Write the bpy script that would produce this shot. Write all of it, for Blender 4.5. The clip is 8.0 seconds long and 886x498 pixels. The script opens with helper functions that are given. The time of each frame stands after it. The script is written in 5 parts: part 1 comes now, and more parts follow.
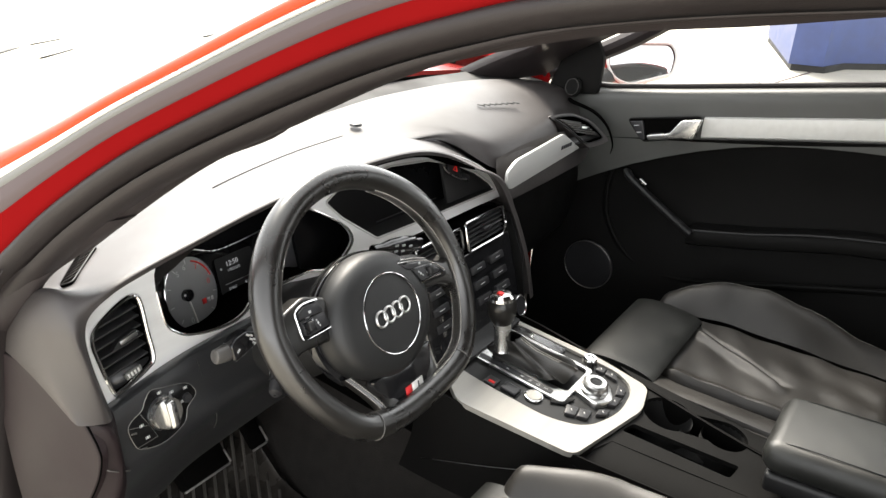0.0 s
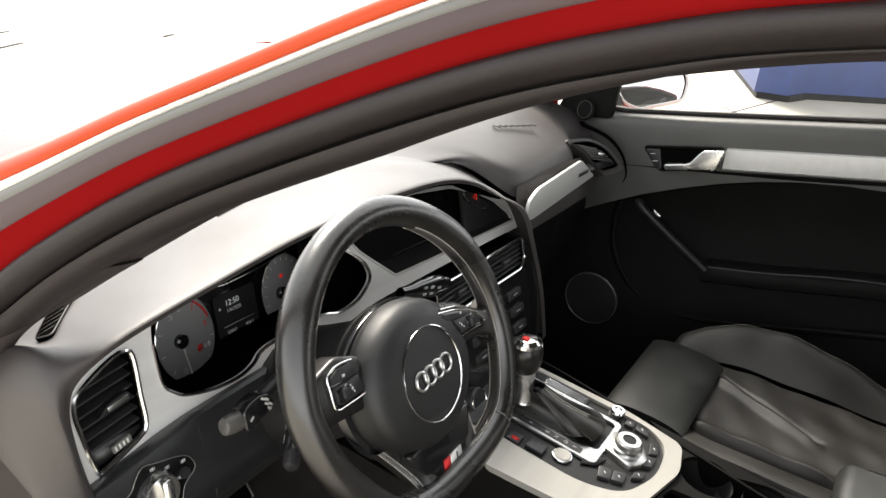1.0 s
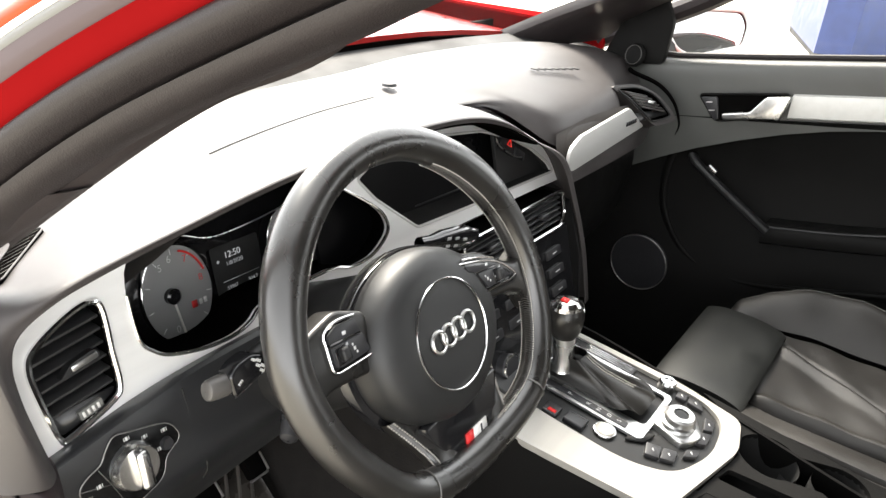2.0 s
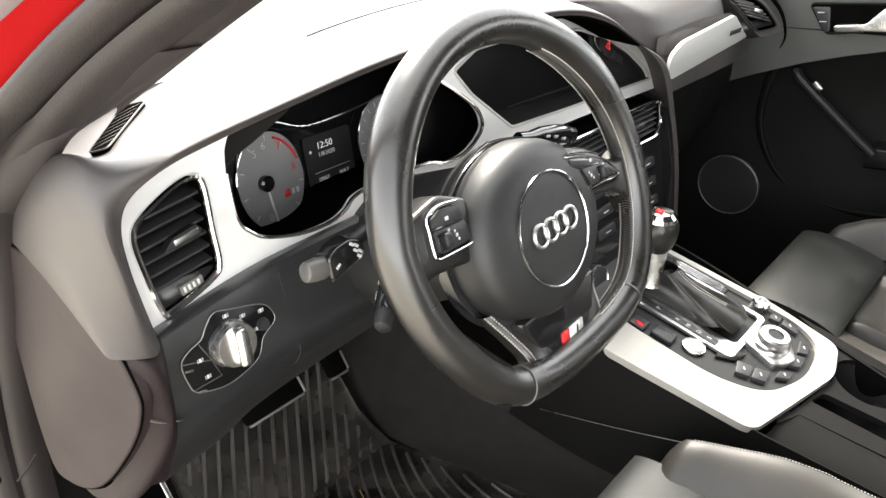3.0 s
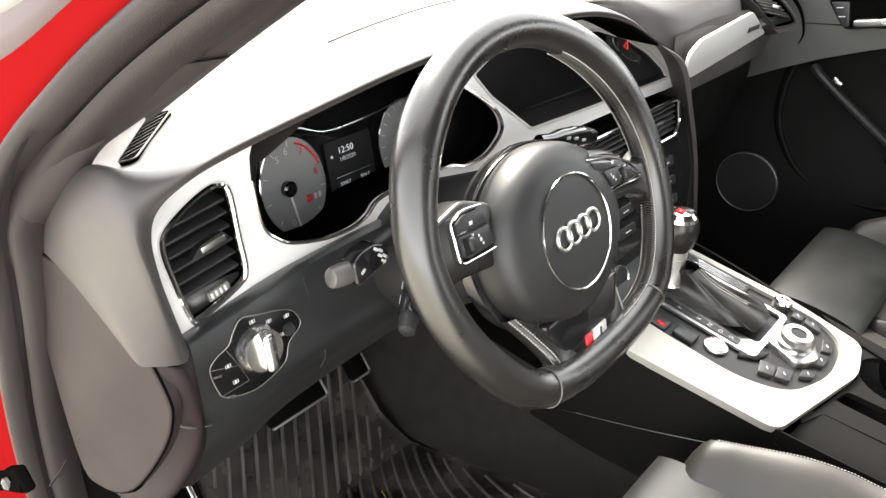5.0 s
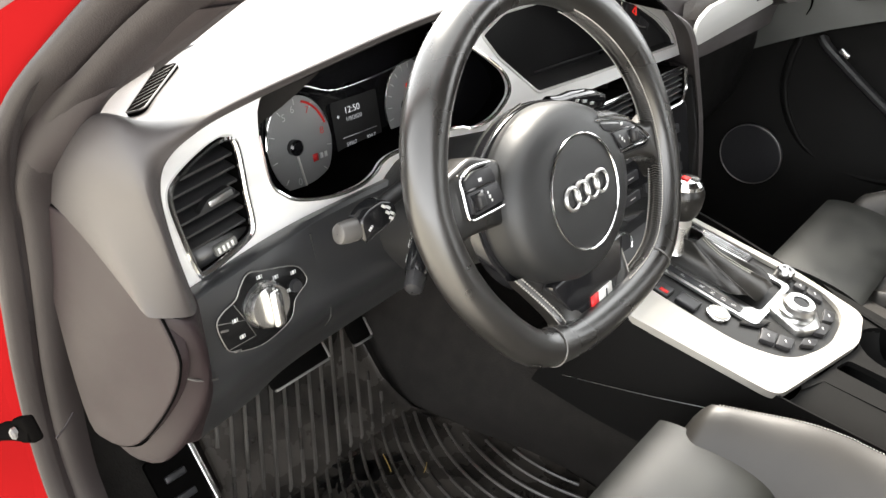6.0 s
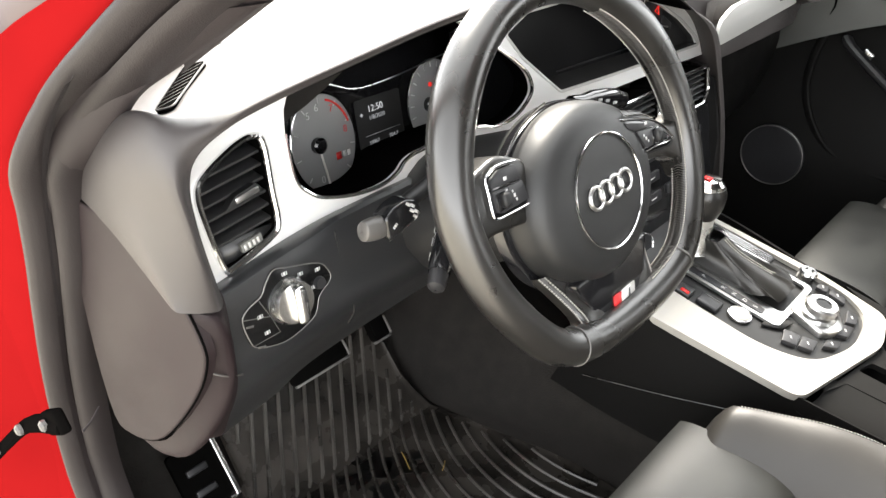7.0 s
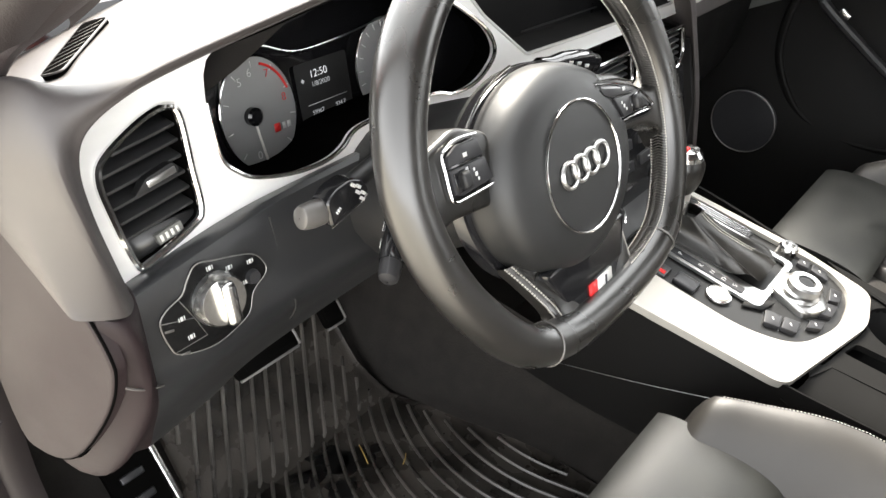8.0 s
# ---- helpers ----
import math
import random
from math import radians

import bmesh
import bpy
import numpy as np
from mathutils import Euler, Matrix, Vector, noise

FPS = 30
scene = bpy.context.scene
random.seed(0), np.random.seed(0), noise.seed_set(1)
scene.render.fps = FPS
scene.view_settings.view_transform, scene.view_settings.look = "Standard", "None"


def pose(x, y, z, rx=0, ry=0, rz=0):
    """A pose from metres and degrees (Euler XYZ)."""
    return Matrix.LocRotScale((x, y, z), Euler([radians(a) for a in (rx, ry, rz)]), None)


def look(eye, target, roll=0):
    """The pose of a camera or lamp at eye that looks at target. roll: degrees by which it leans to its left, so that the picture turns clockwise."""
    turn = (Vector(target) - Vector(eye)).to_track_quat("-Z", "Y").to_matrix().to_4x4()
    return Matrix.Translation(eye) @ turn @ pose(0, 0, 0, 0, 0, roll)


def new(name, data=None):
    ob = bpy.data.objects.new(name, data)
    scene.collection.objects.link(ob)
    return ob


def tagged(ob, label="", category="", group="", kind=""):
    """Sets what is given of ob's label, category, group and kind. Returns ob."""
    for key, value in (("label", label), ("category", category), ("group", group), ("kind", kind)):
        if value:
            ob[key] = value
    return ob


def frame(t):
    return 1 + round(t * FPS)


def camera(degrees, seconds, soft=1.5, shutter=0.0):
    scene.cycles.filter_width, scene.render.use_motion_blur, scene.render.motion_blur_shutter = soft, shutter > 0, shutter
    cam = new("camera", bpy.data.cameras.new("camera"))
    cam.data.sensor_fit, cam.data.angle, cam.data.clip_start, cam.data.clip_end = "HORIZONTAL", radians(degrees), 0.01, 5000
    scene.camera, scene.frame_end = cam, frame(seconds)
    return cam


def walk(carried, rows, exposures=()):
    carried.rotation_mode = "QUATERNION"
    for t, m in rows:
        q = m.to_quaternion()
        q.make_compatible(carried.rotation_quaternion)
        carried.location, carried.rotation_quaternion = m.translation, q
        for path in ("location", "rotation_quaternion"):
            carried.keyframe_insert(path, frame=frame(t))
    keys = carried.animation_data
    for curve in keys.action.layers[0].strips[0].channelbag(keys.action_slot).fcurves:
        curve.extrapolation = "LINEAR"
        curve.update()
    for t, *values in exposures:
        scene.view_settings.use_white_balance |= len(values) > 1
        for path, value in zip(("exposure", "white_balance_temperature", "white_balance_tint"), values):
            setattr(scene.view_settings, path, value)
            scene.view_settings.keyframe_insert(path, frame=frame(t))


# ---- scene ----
cam = camera(59.7, 8.0, soft=1.45)
PATH = [
    (0, (-1.05, -0.521, 1.286), (0.466, 0.479, 0.45), 3.0),
    (0.5, (-1.005, -0.395, 1.278), (0.532, 0.583, 0.453), 4.2),
    (1, (-0.988, -0.347, 1.255), (0.607, 0.555, 0.455), 6.4),
    (1.2, (-0.971, -0.342, 1.243), (0.621, 0.557, 0.43), 5.8),
    (2.3, (-0.88, -0.304, 1.163), (0.573, 0.72, 0.247), 4.7),
    (2.5, (-0.888, -0.294, 1.155), (0.519, 0.757, 0.197), 4.4),
    (3, (-0.904, -0.292, 1.136), (0.446, 0.75, 0.091), 5.1),
    (3.5, (-0.913, -0.287, 1.135), (0.433, 0.75, 0.08), 4.6),
    (4, (-0.919, -0.283, 1.138), (0.415, 0.761, 0.074), 4.2),
    (4.2, (-0.907, -0.289, 1.142), (0.398, 0.792, 0.08), 3.2),
    (5.3, (-0.914, -0.285, 1.141), (0.419, 0.776, 0.093), 4.2),
    (5.5, (-0.921, -0.285, 1.13), (0.406, 0.766, 0.065), 4.9),
    (6, (-0.92, -0.285, 1.128), (0.384, 0.754, 0.024), 4.8),
    (6.5, (-0.922, -0.281, 1.129), (0.369, 0.781, 0.031), 4.4),
    (7, (-0.927, -0.281, 1.128), (0.351, 0.786, 0.02), 4.5),
    (7.5, (-0.927, -0.278, 1.133), (0.328, 0.809, 0.018), 4.2),
    (8, (-0.86, -0.235, 1.092), (0.447, 0.726, -0.078), 5.7),
]
EXPOSURE = 3.07
walk(cam, [(t, look(eye, target, roll)) for t, eye, target, roll in PATH], exposures=[(0, EXPOSURE - .76), (.5, EXPOSURE - 1.04), (1.2, EXPOSURE - 1.12), (2.3, EXPOSURE - .10), (3, EXPOSURE - .02), (3.5, EXPOSURE + .08), (5.5, EXPOSURE + .07), (7, EXPOSURE + .11), (7.5, EXPOSURE + .11), (8, EXPOSURE + .15)])

# ---- daylight: bright overcast sky ----
world = bpy.data.worlds.new("overcast_sky")
scene.world = world
world.use_nodes = True
wn = world.node_tree
sky = wn.nodes.new("ShaderNodeTexSky")
sky.sky_type, sky.sun_disc = "NISHITA", False
sky.sun_elevation, sky.sun_rotation = radians(48), radians(37)
grey = wn.nodes.new("ShaderNodeHueSaturation")
grey.inputs["Saturation"].default_value = 0.03
wn.links.new(sky.outputs["Color"], grey.inputs["Color"])
wn.links.new(grey.outputs["Color"], wn.nodes["Background"].inputs["Color"])
wn.nodes["Background"].inputs["Strength"].default_value = 0.15
sun = new("sun", bpy.data.lights.new("sun", "SUN"))
sun.data.energy, sun.data.angle, sun.data.color = 2.1, radians(24), (1.0, 0.92, 0.80)
sun.matrix_world = look((3.5, 4.7, 6.6), (0, 0, 0))


# ---- materials ----
def mat(name, base, rough=0.5, metal=0.0, grain=0.0, grain_scale=900.0, blotch=0.12, blotch_scale=9.0, coat=0.0, spec=0.5, stretch=(1, 1, 1), sheen=0.0):
    """Principled surface with soft blotches in colour and gloss and a fine bump."""
    m = bpy.data.materials.new(name)
    m.use_nodes = True
    nt = m.node_tree
    b = nt.nodes["Principled BSDF"]
    b.inputs["Roughness"].default_value, b.inputs["Metallic"].default_value = rough, metal
    b.inputs["Coat Weight"].default_value, b.inputs["Coat Roughness"].default_value = coat, 0.06
    b.inputs["Specular IOR Level"].default_value = spec
    b.inputs["Sheen Weight"].default_value = sheen
    co = nt.nodes.new("ShaderNodeTexCoord")
    mp = nt.nodes.new("ShaderNodeMapping")
    mp.inputs["Scale"].default_value = stretch
    nt.links.new(co.outputs["Object"], mp.inputs["Vector"])
    big = nt.nodes.new("ShaderNodeTexNoise")
    big.inputs["Scale"].default_value, big.inputs["Detail"].default_value = blotch_scale, 5
    nt.links.new(mp.outputs["Vector"], big.inputs["Vector"])
    wide = nt.nodes.new("ShaderNodeMapRange")
    wide.inputs["From Min"].default_value, wide.inputs["From Max"].default_value = 0.3, 0.7
    nt.links.new(big.outputs["Fac"], wide.inputs["Value"])
    mix = nt.nodes.new("ShaderNodeMix")
    mix.data_type = "RGBA"
    mix.inputs["A"].default_value = (*[c * (1 - blotch) for c in base], 1)
    mix.inputs["B"].default_value = (*[min(1, c * (1 + blotch)) for c in base], 1)
    nt.links.new(wide.outputs["Result"], mix.inputs["Factor"])
    nt.links.new(mix.outputs["Result"], b.inputs["Base Color"])
    rr = nt.nodes.new("ShaderNodeMapRange")
    rr.inputs["To Min"].default_value, rr.inputs["To Max"].default_value = rough * 0.85, min(1, rough * 1.15)
    nt.links.new(wide.outputs["Result"], rr.inputs["Value"])
    nt.links.new(rr.outputs["Result"], b.inputs["Roughness"])
    if grain:
        fine = nt.nodes.new("ShaderNodeTexNoise")
        fine.inputs["Scale"].default_value, fine.inputs["Detail"].default_value = grain_scale, 3
        nt.links.new(mp.outputs["Vector"], fine.inputs["Vector"])
        bump = nt.nodes.new("ShaderNodeBump")
        bump.inputs["Strength"].default_value, bump.inputs["Distance"].default_value = grain, 0.001
        nt.links.new(fine.outputs["Fac"], bump.inputs["Height"])
        nt.links.new(bump.outputs["Normal"], b.inputs["Normal"])
    return m


def glow(name, colour, strength):
    m = bpy.data.materials.new(name)
    m.use_nodes = True
    b = m.node_tree.nodes["Principled BSDF"]
    b.inputs["Base Color"].default_value = (*[c * 0.5 for c in colour], 1)
    b.inputs["Emission Color"].default_value = (*colour, 1)
    b.inputs["Emission Strength"].default_value = strength
    return m


def glass(name, tint=(0.97, 0.98, 0.97), gloss=0.05):
    m = bpy.data.materials.new(name)
    m.use_nodes = True
    nt = m.node_tree
    out = nt.nodes["Material Output"]
    clear, shine, mix = (nt.nodes.new(n) for n in ("ShaderNodeBsdfTransparent", "ShaderNodeBsdfGlossy", "ShaderNodeMixShader"))
    clear.inputs["Color"].default_value = (*tint, 1)
    shine.inputs["Roughness"].default_value = 0.02
    mix.inputs["Fac"].default_value = gloss
    nt.links.new(clear.outputs["BSDF"], mix.inputs[1])
    nt.links.new(shine.outputs["BSDF"], mix.inputs[2])
    nt.links.new(mix.outputs["Shader"], out.inputs["Surface"])
    return m


PAD = mat("soft_dash_plastic", (0.044, 0.0386, 0.0376), 0.50, grain=0.25, grain_scale=2600, spec=0.62)
DOORPAD = mat("soft_door_vinyl", (0.066, 0.067, 0.063), 0.48, grain=0.25, grain_scale=2600, spec=0.7)
LOWER = mat("hard_black_plastic", (0.013, 0.013, 0.0135), 0.46, grain=0.15, grain_scale=2600, spec=0.45)
# darker, duller take on LOWER: shade on door, glovebox and deck put in colour
SHADEDBLACK = mat("shaded_black_plastic", (0.0080, 0.0078, 0.0075), 0.55, grain=0.2, grain_scale=2200, spec=0.08)
CONSOLEBLACK = mat("black_console_vinyl", (0.0045, 0.0043, 0.0042), 0.6, grain=0.2, grain_scale=2200, spec=0.08)
ENDCAP = mat("brown_grey_plastic", (0.0178, 0.0118, 0.0128), 0.5, grain=0.25, grain_scale=2400, spec=0.25)
TRIMPLASTIC = mat("pillar_trim_plastic", (0.0230, 0.0178, 0.0182), 0.6, grain=0.3, grain_scale=1200, spec=0.4)
CLOTH = mat("pillar_cloth", (0.026, 0.020, 0.0205), 0.95, grain=0.8, grain_scale=2500)
HEADLINER = mat("headliner_cloth", (0.05, 0.05, 0.052), 0.95, grain=0.5, grain_scale=1800)
RUBBER = mat("door_seal_rubber", (0.0175, 0.0138, 0.0140), 0.55, grain=0.3, grain_scale=900, spec=0.4)
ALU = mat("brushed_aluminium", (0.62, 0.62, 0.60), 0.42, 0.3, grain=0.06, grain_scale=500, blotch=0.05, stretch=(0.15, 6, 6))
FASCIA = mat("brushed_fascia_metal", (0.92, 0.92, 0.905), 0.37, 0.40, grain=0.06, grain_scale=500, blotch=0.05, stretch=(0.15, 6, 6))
CHROME = mat("chrome", (0.80, 0.80, 0.80), 0.12, 1.0, blotch=0.03)
SATIN = mat("satin_metal", (0.70, 0.70, 0.69), 0.28, 1.0, blotch=0.05)
GLOSSBLACK = mat("gloss_black_plastic", (0.010, 0.010, 0.011), 0.12, blotch=0.05, coat=0.3)
MATTBLACK = mat("matt_black", (0.012, 0.012, 0.012), 0.7, blotch=0.1)
BUTTONS = mat("button_plastic", (0.022, 0.022, 0.024), 0.38, grain=0.1)
LEATHER = mat("black_leather", (0.011, 0.0103, 0.0092), 0.30, grain=0.10, grain_scale=2600, blotch=0.25, blotch_scale=14, spec=0.6)
RIMLEATHER = mat("worn_rim_leather", (0.0115, 0.0106, 0.0096), 0.29, grain=0.05, grain_scale=2200, blotch=0.18, blotch_scale=20, spec=1.0)
KNEE = mat("knee_panel_plastic", (0.0165, 0.0170, 0.0185), 0.33, grain=0.12, grain_scale=2600, blotch=0.12, spec=1.0)
COVERPLASTIC = mat("airbag_cover_vinyl", (0.0135, 0.0138, 0.0140), 0.47, grain=0.15, grain_scale=2400, blotch=0.12, spec=0.55)
SEATLEATHER = mat("seat_leather", (0.0270, 0.0248, 0.0222), 0.46, grain=0.18, grain_scale=1500, blotch=0.25, blotch_scale=10, spec=0.5)
ALCANTARA = mat("thigh_leather", (0.0138, 0.0144, 0.0130), 0.42, grain=0.3, grain_scale=1300, blotch=0.35, blotch_scale=16, spec=0.5)
STITCH = mat("grey_thread", (0.50, 0.48, 0.44), 0.7)
SLATBLACK = mat("satin_black_slat", (0.026, 0.026, 0.0265), 0.32, blotch=0.1, spec=0.6)
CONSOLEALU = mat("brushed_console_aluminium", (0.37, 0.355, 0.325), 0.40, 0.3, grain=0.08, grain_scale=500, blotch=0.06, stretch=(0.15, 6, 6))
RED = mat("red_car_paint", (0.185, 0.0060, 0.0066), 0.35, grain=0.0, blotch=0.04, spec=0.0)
# the car's red pushed to orange: strong sunlight is put into the colour
SUNLITRED = mat("sunlit_red_paint", (0.45, 0.048, 0.008), 0.3, grain=0.0, blotch=0.05, coat=0.25, spec=0.15)
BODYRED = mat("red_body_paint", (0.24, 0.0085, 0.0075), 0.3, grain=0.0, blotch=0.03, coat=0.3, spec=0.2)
CHANNEL = mat("dull_grey_channel", (0.055, 0.034, 0.036), 0.45)
GREYSTRIP = mat("grey_drip_strip", (0.14, 0.14, 0.13), 0.5)
CARPET = mat("black_carpet", (0.0182, 0.0166, 0.0153), 0.95, grain=1.0, grain_scale=320, blotch=0.22, blotch_scale=40, spec=0.12)
MAT_RUBBER = mat("rubber_mat", (0.0270, 0.0240, 0.0210), 0.26, grain=0.35, grain_scale=420, blotch=0.8, blotch_scale=16, spec=0.5)
WATER = mat("wet_patch", (0.004, 0.004, 0.004), 0.3)
# paler than the sheet: light caught by the rib crests is in the colour
RIBRUBBER = mat("lit_rib_rubber", (0.052, 0.048, 0.043), 0.30, grain=0.2, grain_scale=600, blotch=0.6, blotch_scale=14, spec=0.7)
TACH = mat("grey_dial", (0.25, 0.25, 0.25), 0.4, blotch=0.06)
WHITE_MARK = mat("white_print", (0.6, 0.6, 0.6), 0.5)
DISPLAY = glow("lit_display_text", (0.9, 0.92, 0.95), 0.085)
DIMTEXT = glow("dim_display_text", (0.8, 0.82, 0.85), 0.035)
REDLIGHT = glow("red_warning_light", (1.0, 0.03, 0.02), 0.07)
REDPRINT = mat("red_print", (0.65, 0.02, 0.02), 0.4)
SILVERPRINT = mat("pale_silver_enamel", (0.72, 0.71, 0.68), 0.35, 0.2)
CONCRETE = mat("pale_concrete", (0.50, 0.47, 0.40), 0.85, grain=0.6, grain_scale=60, blotch=0.35, blotch_scale=0.7)
BLUE = mat("blue_painted_steel", (0.035, 0.055, 0.16), 0.5, blotch=0.15)
STRAW = mat("dry_straw", (0.40, 0.27, 0.08), 0.7)
GLASS = glass("window_glass")
STEEL = mat("dull_steel", (0.30, 0.29, 0.28), 0.45, 0.8)
DARKSTEEL = mat("greasy_black_steel", (0.0035, 0.0032, 0.0030), 0.6, 0.0, spec=0.0)
SCREENGLASS = mat("dark_screen", (0.004, 0.004, 0.0045), 0.3, blotch=0.03, spec=0.15)
CONSOLEPANEL = mat("satin_black_panel", (0.014, 0.014, 0.014), 0.4, blotch=0.08, spec=0.35)
SWITCHPANEL = mat("black_switch_panel", (0.006, 0.006, 0.0062), 0.22, blotch=0.1, spec=0.25)
GREYTIP = mat("grey_plastic", (0.085, 0.081, 0.077), 0.34)
# near-black without gloss: real ducts and rubber, and shade painted in hollows
DUCTSHADE = mat("duct_and_shade_black", (0.0030, 0.0029, 0.0028), 0.8, spec=0.0)
DROP = mat("water_drop", (0.02, 0.02, 0.02), 0.04, blotch=0.02, spec=0.8)
MIRROR = mat("mirror_glass", (0.85, 0.85, 0.85), 0.02, 1.0, blotch=0.01)


# ---- mesh helpers ----
def part(name, bm, material, parent=None, label="", sharp=32.0):
    bmesh.ops.remove_doubles(bm, verts=bm.verts, dist=1e-5)
    bmesh.ops.recalc_face_normals(bm, faces=bm.faces)
    for e in bm.edges:
        if len(e.link_faces) == 2 and e.calc_face_angle(0) > radians(sharp):
            e.smooth = False
    me = bpy.data.meshes.new(name)
    bm.to_mesh(me)
    bm.free()
    for p in me.polygons:
        p.use_smooth = True
    me.materials.append(material)
    ob = new(name, me)
    if parent:
        ob.parent = parent
    if label:
        tagged(ob, label)
    return ob


def thing(name, label, category, group="", at=(0, 0, 0)):
    """An Empty that parents its parts; parts keep world coordinates."""
    ob = new(name)
    ob.empty_display_size = 0.05
    return tagged(ob, label, category, group)


def spline(pts, n, closed=False):
    """n points along a Catmull-Rom curve through pts."""
    pts = [Vector(p) for p in pts]
    k = len(pts)
    spans = k if closed else k - 1
    out = []
    for i in range(n):
        f = i * spans / (n if closed else n - 1)
        a = min(int(f), spans - 1)
        u = f - a
        q = [pts[(a + d) % k] if closed else pts[max(0, min(k - 1, a + d))] for d in (-1, 0, 1, 2)]
        out.append(0.5 * (2 * q[1] + (q[2] - q[0]) * u + (2 * q[0] - 5 * q[1] + 4 * q[2] - q[3]) * u * u + (3 * q[1] - q[0] - 3 * q[2] + q[3]) * u ** 3))
    return out


def loft(rows, closed_v=False, closed_u=False, thick=0.0, bm=None):
    """A skin through rows of points."""
    bm = bm or bmesh.new()
    vs = [[bm.verts.new(p) for p in r] for r in rows]
    n = len(vs[0])
    made = []
    for i in range(len(vs) if closed_u else len(vs) - 1):
        a, b = vs[i], vs[(i + 1) % len(vs)]
        for j in range(n if closed_v else n - 1):
            try:
                made.append(bm.faces.new((a[j], a[(j + 1) % n], b[(j + 1) % n], b[j])))
            except ValueError:
                pass
    if thick:
        bmesh.ops.recalc_face_normals(bm, faces=made)
        bmesh.ops.solidify(bm, geom=made, thickness=thick)
    return bm


def smooth_skin(curves, nu, nv, thick=0.0):
    """A skin through a few control curves, smoothed both ways."""
    rows = [spline(c, nv) for c in curves]
    cols = [spline([r[j] for r in rows], nu) for j in range(nv)]
    return loft(cols, thick=thick)


def tube(path, radius, segs=10, closed=False, flat=1.0, bm=None, caps=True, up=None):
    """A pipe along a path; flat squeezes it along its second axis."""
    bm = bm or bmesh.new()
    path = [Vector(p) for p in path]
    n = len(path)
    rings = []
    side = None
    for i, p in enumerate(path):
        a = path[(i - 1) % n] if closed or i else p
        b = path[(i + 1) % n] if closed or i < n - 1 else p
        tan = (b - a).normalized()
        if up is not None:
            side = tan.cross(Vector(up)).normalized()
        elif side is None:
            side = tan.orthogonal().normalized()
        else:
            side = (side - tan * side.dot(tan)).normalized()
        other = tan.cross(side)
        r = radius(i / max(1, n - 1)) if callable(radius) else radius
        rings.append([p + side * (r * math.cos(2 * math.pi * k / segs)) + other * (r * flat * math.sin(2 * math.pi * k / segs)) for k in range(segs)])
    vs = [[bm.verts.new(p) for p in r] for r in rings]
    for i in range(n if closed else n - 1):
        a, b = vs[i], vs[(i + 1) % n]
        for j in range(segs):
            bm.faces.new((a[j], a[(j + 1) % segs], b[(j + 1) % segs], b[j]))
    if caps and not closed:
        bm.faces.new(vs[0])
        bm.faces.new(vs[-1])
    return bm


def frame_m(origin, u, v):
    """A pose whose x runs along u, whose y lies towards v, and whose z is the outward normal."""
    u = Vector(u).normalized()
    v = Vector(v)
    v = (v - u * v.dot(u)).normalized()
    w = u.cross(v)
    return Matrix(((u.x, v.x, w.x, origin[0]), (u.y, v.y, w.y, origin[1]), (u.z, v.z, w.z, origin[2]), (0, 0, 0, 1)))


def slab(outline, depth, m, bevel=0.0, segs=2, lift=0.0, bm=None):
    """An outline in m's xy plane, depth thick along its z, with rounded front edges."""
    own = bmesh.new()
    back = [own.verts.new((p[0], p[1], lift)) for p in outline]
    front = [own.verts.new((p[0], p[1], lift + depth)) for p in outline]
    n = len(back)
    own.faces.new(back)
    own.faces.new(front)
    for i in range(n):
        own.faces.new((back[i], back[(i + 1) % n], front[(i + 1) % n], front[i]))
    bmesh.ops.recalc_face_normals(own, faces=own.faces)
    if bevel:
        fs = set(front)
        edges = [e for e in own.edges if e.verts[0] in fs and e.verts[1] in fs]
        bmesh.ops.bevel(own, geom=edges, offset=bevel, segments=segs, profile=0.5, affect="EDGES", clamp_overlap=True)
    bmesh.ops.transform(own, matrix=m, verts=own.verts)
    return merge(bm, own)


def merge(bm, own):
    if bm is None:
        return own
    me = bpy.data.meshes.new("joined")
    own.to_mesh(me)
    own.free()
    bm.from_mesh(me)
    bpy.data.meshes.remove(me)
    return bm


def plate(outer, holes, depth, m, lift=0.0):
    """A flat plate with holes cut through it."""
    own = bmesh.new()
    edges = []
    for loop in (outer, *holes):
        vs = [own.verts.new((p[0], p[1], lift)) for p in loop]
        edges += [own.edges.new((vs[i], vs[(i + 1) % len(vs)])) for i in range(len(vs))]
    bmesh.ops.triangle_fill(own, use_beauty=True, use_dissolve=False, edges=edges, normal=(0, 0, 1))
    got = bmesh.ops.extrude_face_region(own, geom=list(own.faces))
    bmesh.ops.translate(own, vec=(0, 0, depth), verts=[g for g in got["geom"] if isinstance(g, bmesh.types.BMVert)])
    bmesh.ops.transform(own, matrix=m, verts=own.verts)
    return own


def ring_on(outline, radius, m, lift=0.0, flat=1.0, segs=8, closed=True):
    return tube([m @ Vector((p[0], p[1], lift)) for p in outline], radius, segs, closed, flat)


